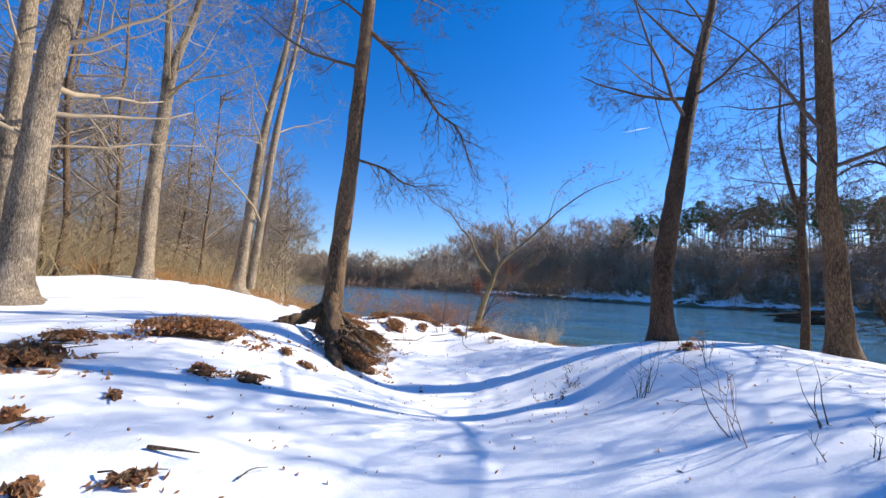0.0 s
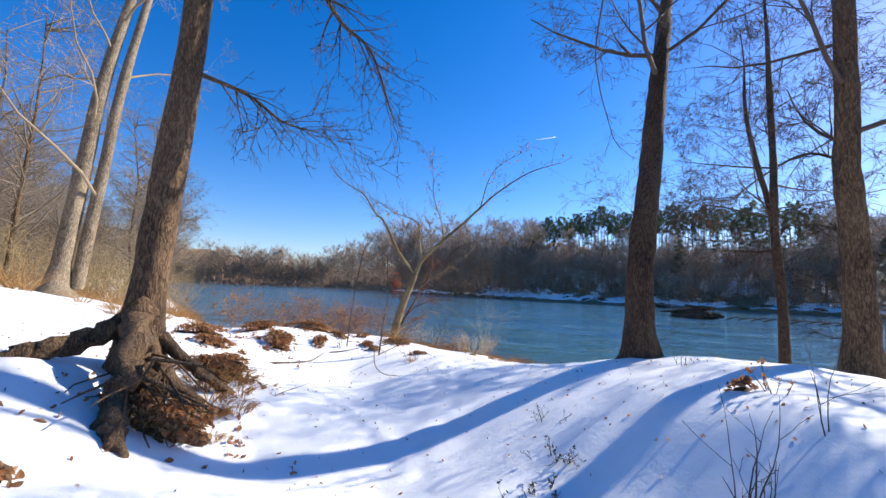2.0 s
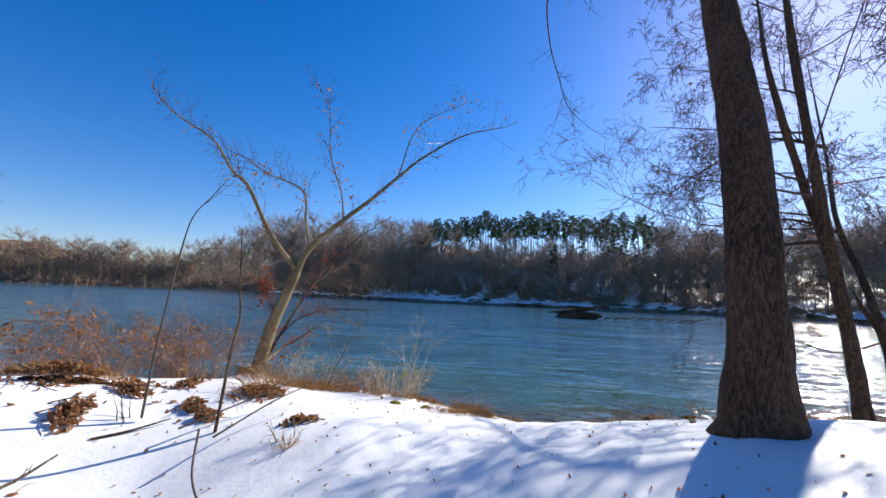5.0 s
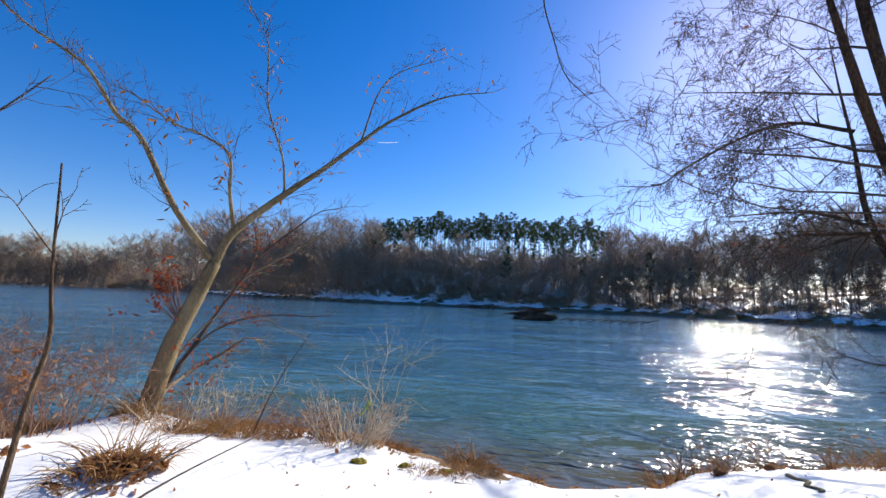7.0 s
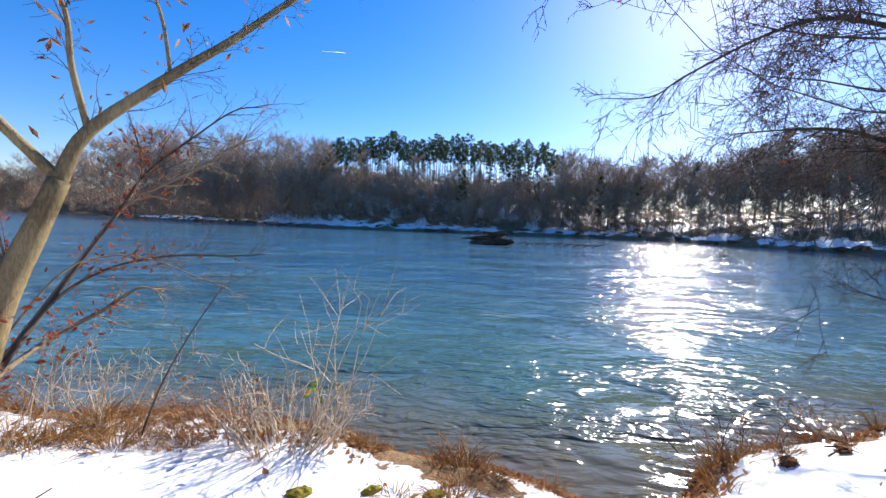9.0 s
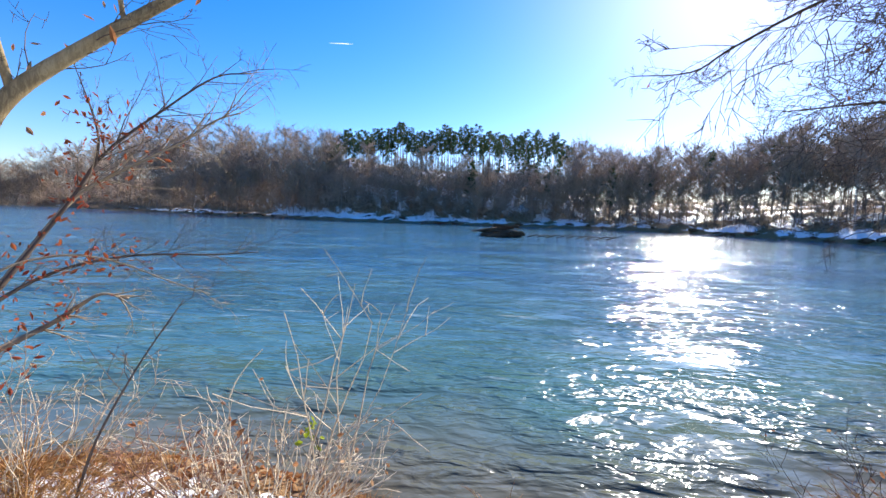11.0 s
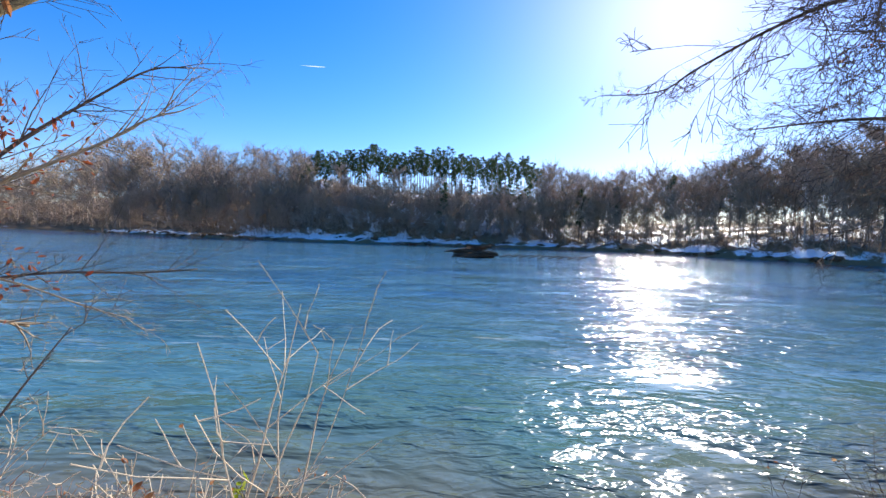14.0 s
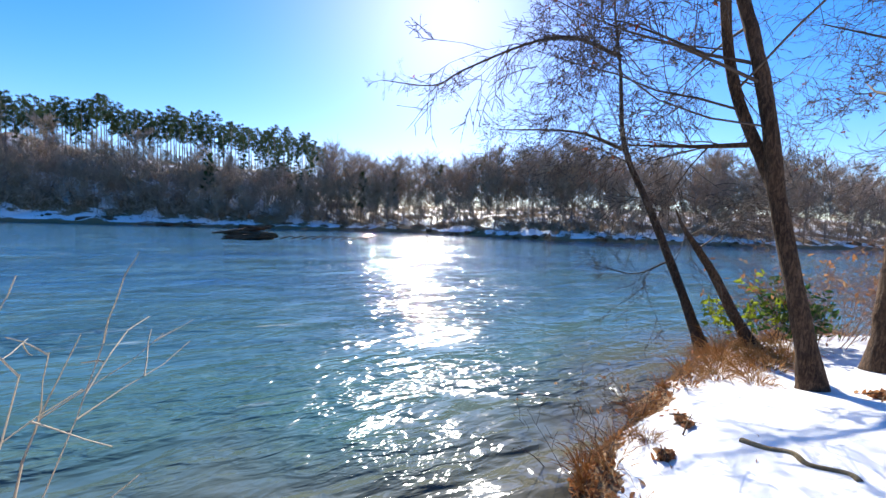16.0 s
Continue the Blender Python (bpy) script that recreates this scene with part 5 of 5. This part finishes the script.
bush("dead_weed", 4.75, 3.1, 3, 0.65, 0.15, "bare upright weed stalks in the snow", M_TWIG, 419, (0, 1), 0.0035, (-0.15, 0.05), category="weed", group="weeds")
bush("dead_weed", 4.5, 2.5, 4, 0.3, 0.4, "flattened dead weed on the snow", M_TWIG, 420, (0, 3, 1), 0.003, category="weed", group="weeds")
bush("dead_weed", 5.9, 8.2, 4, 0.4, 0.3, "thin weed stalks on the snowy mound", M_TWIG, 421, (0, 2), 0.003, category="weed", group="weeds")
bush("dead_weed", 2.05, 12.1, 10, 0.3, 0.35, "straw weeds poking through the snow", M_TWIG_PALE, 422, (0, 2), 0.0028, category="weed", group="weeds")
bush("dead_weed", 0.3, 12.9, 5, 0.5, 0.2, "thin dark weed stems on the slope", M_TWIG, 423, (0, 2), 0.003, category="weed", group="weeds")
bush("bank_shrub", 8.7, 12.75, 9, 0.7, 1.0, "thin dark shrub over the water's edge", M_TWIG, 424, (0, 4, 3), 0.003, (-0.1, 0.3), leaves=(40, 0.05, M_LEAF, 0.5))
bush("bank_shrub", 9.8, 12.15, 9, 0.7, 1.0, "thin dark shrub with a few brown leaves", M_TWIG, 425, (0, 4, 3), 0.003, (-0.1, 0.3), leaves=(50, 0.05, M_LEAF, 0.5))
bush("bank_shrub", 7.75, 12.9, 6, 0.8, 0.6, "sparse dark shrub at the water's edge", M_TWIG, 426, (0, 3, 2), 0.003, (-0.2, 0.2))
bush("brown_thicket", 13.5, 8.95, 60, 1.7, 2.0, "brown tangled thicket on the bank", M_TWIG_RED, 427, (0, 5, 3), 0.004, leaves=(320, 0.09, M_LEAF, 0.1))
bush("brown_thicket", 15.0, 6.0, 40, 2.2, 3.0, "brown tangled thicket further along the bank", M_TWIG_RED, 428, (0, 5, 3), 0.005, leaves=(320, 0.1, M_LEAF, 0.1))
bush("rhododendron", 12.95, 9.75, 14, 1.15, 1.0, "evergreen shrub with glossy green and yellow-green leaves", M_TWIG, 429, (0, 4, 3), 0.005, leaves=(520, 0.14, M_LEAF_GREEN, 0.2), category="shrub")
bush("lime_sprig", 12.55, 10.3, 8, 1.15, 0.8, "sunlit yellow-green leaves of an evergreen shrub", M_TWIG, 430, (0, 3, 2), 0.005, leaves=(150, 0.14, M_LEAF_LIME, 0.3), category="shrub")

# grass along the edge of the bank
rng = random.Random(500)
line = [Vector(p) for p in NEAR_SHORE[3:20]]
for a, b in zip(line[:-1], line[1:]):
    n = Vector(((b - a).y, -(b - a).x)).normalized()
    near = a.x > -2 and b.x < 14.8
    for i in range(int((b - a).length / ((0.1 if a.x < 5 else 0.17) if near else 0.7))):
        q = a.lerp(b, rng.random())
        strip = 1.35 if q.x < 5.2 else 0.55
        q = q + n * rng.uniform(0.4 if 2.6 < q.x < 5 else 0.05, strip)
        if 5.7 < q.x < 6.8:
            continue
        tuft(q.x, q.y, rng.randrange(5), rng.uniform(0.65, 1.35) * (0.62 if 2.9 < q.x < 5 else 1))
for x, y, k, s in ((1.7, 13.85, 3, 1.3), (1.6, 13.75, 1, 1.5), (1.85, 13.9, 0, 1.5), (1.45, 13.7, 2, 1.3), (1.45, 16.5, 3, 1.0), (1.6, 16.6, 1, 1.2), (1.3, 16.6, 3, 1.1), (2.05, 12.05, 1, 0.6), (-1.1, 9.0, 2, 1.4), (-0.9, 9.4, 0, 1.4), (-0.75, 8.4, 2, 1.6), (-0.95, 8.6, 4, 1.7), (-0.65, 8.9, 1, 1.4), (-0.35, 8.3, 2, 1.4), (-0.55, 8.1, 4, 1.2), (-0.85, 8.8, 0, 1.5), (-0.5, 8.7, 2, 1.3), (-0.6, 9.1, 4, 1.4), (-0.4, 7.7, 2, 1.0),
                   (-1.4, 9.5, 4, 1.3), (4.4, 13.6, 2, 1.0), (4.75, 13.45, 4, 1.0), (4.95, 13.5, 0, 1.1), (-0.3, 14.2, 1, 1.0), (-0.7, 15.2, 3, 1.2), (0.2, 15.6, 1, 1.2), (-1.5, 15.4, 3, 1.3),
                   (9.9, 10.9, 4, 1.1), (10.4, 10.9, 0, 1.2), (10.9, 10.8, 2, 1.3), (11.3, 10.6, 4, 1.6), (11.8, 10.4, 0, 1.6), (11.5, 11.0, 2, 1.6), (11.0, 11.1, 3, 1.3), (10.6, 11.2, 1, 1.3), (10.2, 11.3, 4, 1.4), (12.1, 10.8, 3, 1.4), (11.9, 10.0, 1, 1.5), (11.2, 10.2, 2, 1.7), (11.5, 10.15, 4, 1.8), (11.0, 10.45, 0, 1.7), (11.6, 10.55, 1, 1.7), (10.7, 10.6, 4, 1.5), (11.35, 10.8, 2, 1.9), (12.2, 10.35, 0, 1.8)):
    tuft(x, y, k, s, "clump of dry tan grass in the snow")
for i in range(46):
    x, y = rng.uniform(-14, -4.5), rng.uniform(13, 24)
    tuft(x, y, rng.choice((1, 3)), rng.uniform(1.4, 2.6), "tall dry grass at the wood edge", "wood edge grass")


def moss(x, y, r, seed):
    rg = random.Random(seed)
    p = on_ground(x, y)
    ob = thing("moss_cushion", p, "yellow-green moss cushion at the snow's edge", "moss", "moss")
    bm = bmesh.new()
    bmesh.ops.create_icosphere(bm, subdivisions=3, radius=1)
    for v in bm.verts:
        u = v.co * (1 + 0.35 * noise.noise(v.co * 3 + Vector((seed, 0, 0))))
        v.co = Vector((u.x * r, u.y * r * 0.6, ground_at(x + u.x * r, y + u.y * r * 0.6) - p.z + u.z * 0.045 - 0.004))
    me = bpy.data.meshes.new("cushion")
    bm.to_mesh(me)
    bm.free()
    part("cushion", me, M_MOSS, ob)


for x, y, r, k in ((3.82, 13.98, 0.1, 1), (4.3, 13.8, 0.08, 2), (4.7, 13.55, 0.1, 3)):
    moss(x, y, r, k)


def blade_litter():
    """Single leaves and bark crumbs strewn over the snow, past counting."""
    rg = random.Random(600)
    spots = []
    for i in range(1000):
        x, y = rg.uniform(-5, 8), rg.uniform(-0.5, 14)
        if float(side_of(NEAR_SHORE, np.array([x]), np.array([y]))[0]) > 0.4:
            spots.append(on_ground(x, y) + Vector((0, 0, 0.008)))
    ob = new("strewn_leaves", leaf_mesh(spots, 0.045, rg, 0.7))
    ob.data.materials.append(M_LEAF)
    tagged(ob, "small dead leaves strewn over the snow", "leaves", kind="stuff")
    spots = []
    for i in range(4200):
        a = rg.randrange(5, 17)
        p, q = Vector(NEAR_SHORE[a]), Vector(NEAR_SHORE[a + 1])
        n = Vector(((q - p).y, -(q - p).x)).normalized()
        w = p.lerp(q, rg.random())
        w = w + n * (abs(rg.gauss(0.15, 0.2)) * 1.7 if w.x < 5.2 else abs(rg.gauss(0.08, 0.11)))
        spots.append(on_ground(w.x, w.y) + Vector((0, 0, 0.01)))
    ob = new("edge_leaves", leaf_mesh(spots, 0.08, rg, 0.7))
    ob.data.materials.append(M_LEAF)
    tagged(ob, "orange-brown leaf litter along the bank's edge", "leaves", kind="stuff")


blade_litter()


def undergrowth():
    """The brushy floor of the riverside wood upstream."""
    rg = random.Random(610)
    w = Wood()
    spec = {"kids": (0, 4, 3), "lift": (0.05, 0.04, 0), "wobble": 0.24, "thin": 0.008, "steps": 2}
    for i in range(2500):
        x, y = (rg.uniform(-36, -8), rg.uniform(2, 60)) if i < 1700 else (rg.uniform(-21, -12), rg.uniform(3, 27))
        d = float(side_of(NEAR_SHORE, np.array([x]), np.array([y]))[0])
        if d < 0.6 or (x > -13.5 and y < 19):
            continue
        a = rg.uniform(0, 6.28)
        grow(w, on_ground(x, y, 0.05), Vector((math.cos(a) * 0.5, math.sin(a) * 0.5, 1)), rg.uniform(1.0, 3.4), 0.016, 1, rg, spec)
    ob = new("undergrowth", w.mesh("undergrowth"))
    ob.data.materials.append(M_UNDER)
    tagged(ob, "tangled tan undergrowth on the woodland floor", "undergrowth", kind="stuff")


M_UNDER = twig_mat("undergrowth", (0.24, 0.17, 0.085), (0.46, 0.35, 0.19))
undergrowth()


# ---------------------------------------------------------------- driftwood in the river and a stone at the edge
def driftwood():
    rg = random.Random(620)
    ob = thing("driftwood_heap", (38.6, 51.4, 0), "dark heap of driftwood stranded in mid river", "driftwood")
    for i in range(34):
        w = Wood()
        a = 2.36 + rg.uniform(-0.5, 0.5)
        p = Vector((rg.uniform(-2.4, 2.4) * math.cos(2.36), rg.uniform(-2.4, 2.4) * math.sin(2.36), rg.uniform(0.05, 1.6) * rg.uniform(0.5, 1)))
        d = Vector((math.cos(a), math.sin(a), rg.uniform(-0.15, 0.25))) * rg.uniform(0.8, 2.4)
        w.tube([p - d, p, p + d], [0.2, 0.24, 0.08], 6, 0.2)
        part("log", w.mesh("log"), M_BARK_BROWN, ob)
    for i in range(9):
        w = Wood()
        p = Vector((2.5 + i * 0.9, -2.5 - i * 0.8, 0.1))
        w.tube([p, p + Vector((0.9, -0.7, 0.35)), p + Vector((1.6, -1.6, rg.uniform(0, 0.9)))], [0.09, 0.07, 0.03], 5)
        part("branch", w.mesh("branch"), M_BARK_BROWN, ob)


driftwood()
far_shore_debris()


def stone(x, y, z, r, label, seed):
    bm = bmesh.new()
    bmesh.ops.create_icosphere(bm, subdivisions=3, radius=1)
    for v in bm.verts:
        u = v.co * (1 + 0.3 * noise.noise(v.co * 1.3 + Vector((seed, 0, 0))))
        v.co = Vector((u.x * r, u.y * r * 0.8, u.z * r * 0.75))
    me = bpy.data.meshes.new("stone")
    bm.to_mesh(me)
    bm.free()
    me.materials.append(M_BARK_GREY)
    ob = new("stone", me)
    ob.location = (x, y, z)
    tagged(ob, label, "stone")


stone(5.95, 12.85, 0.08, 0.14, "brown wet stone at the water's edge", 3)


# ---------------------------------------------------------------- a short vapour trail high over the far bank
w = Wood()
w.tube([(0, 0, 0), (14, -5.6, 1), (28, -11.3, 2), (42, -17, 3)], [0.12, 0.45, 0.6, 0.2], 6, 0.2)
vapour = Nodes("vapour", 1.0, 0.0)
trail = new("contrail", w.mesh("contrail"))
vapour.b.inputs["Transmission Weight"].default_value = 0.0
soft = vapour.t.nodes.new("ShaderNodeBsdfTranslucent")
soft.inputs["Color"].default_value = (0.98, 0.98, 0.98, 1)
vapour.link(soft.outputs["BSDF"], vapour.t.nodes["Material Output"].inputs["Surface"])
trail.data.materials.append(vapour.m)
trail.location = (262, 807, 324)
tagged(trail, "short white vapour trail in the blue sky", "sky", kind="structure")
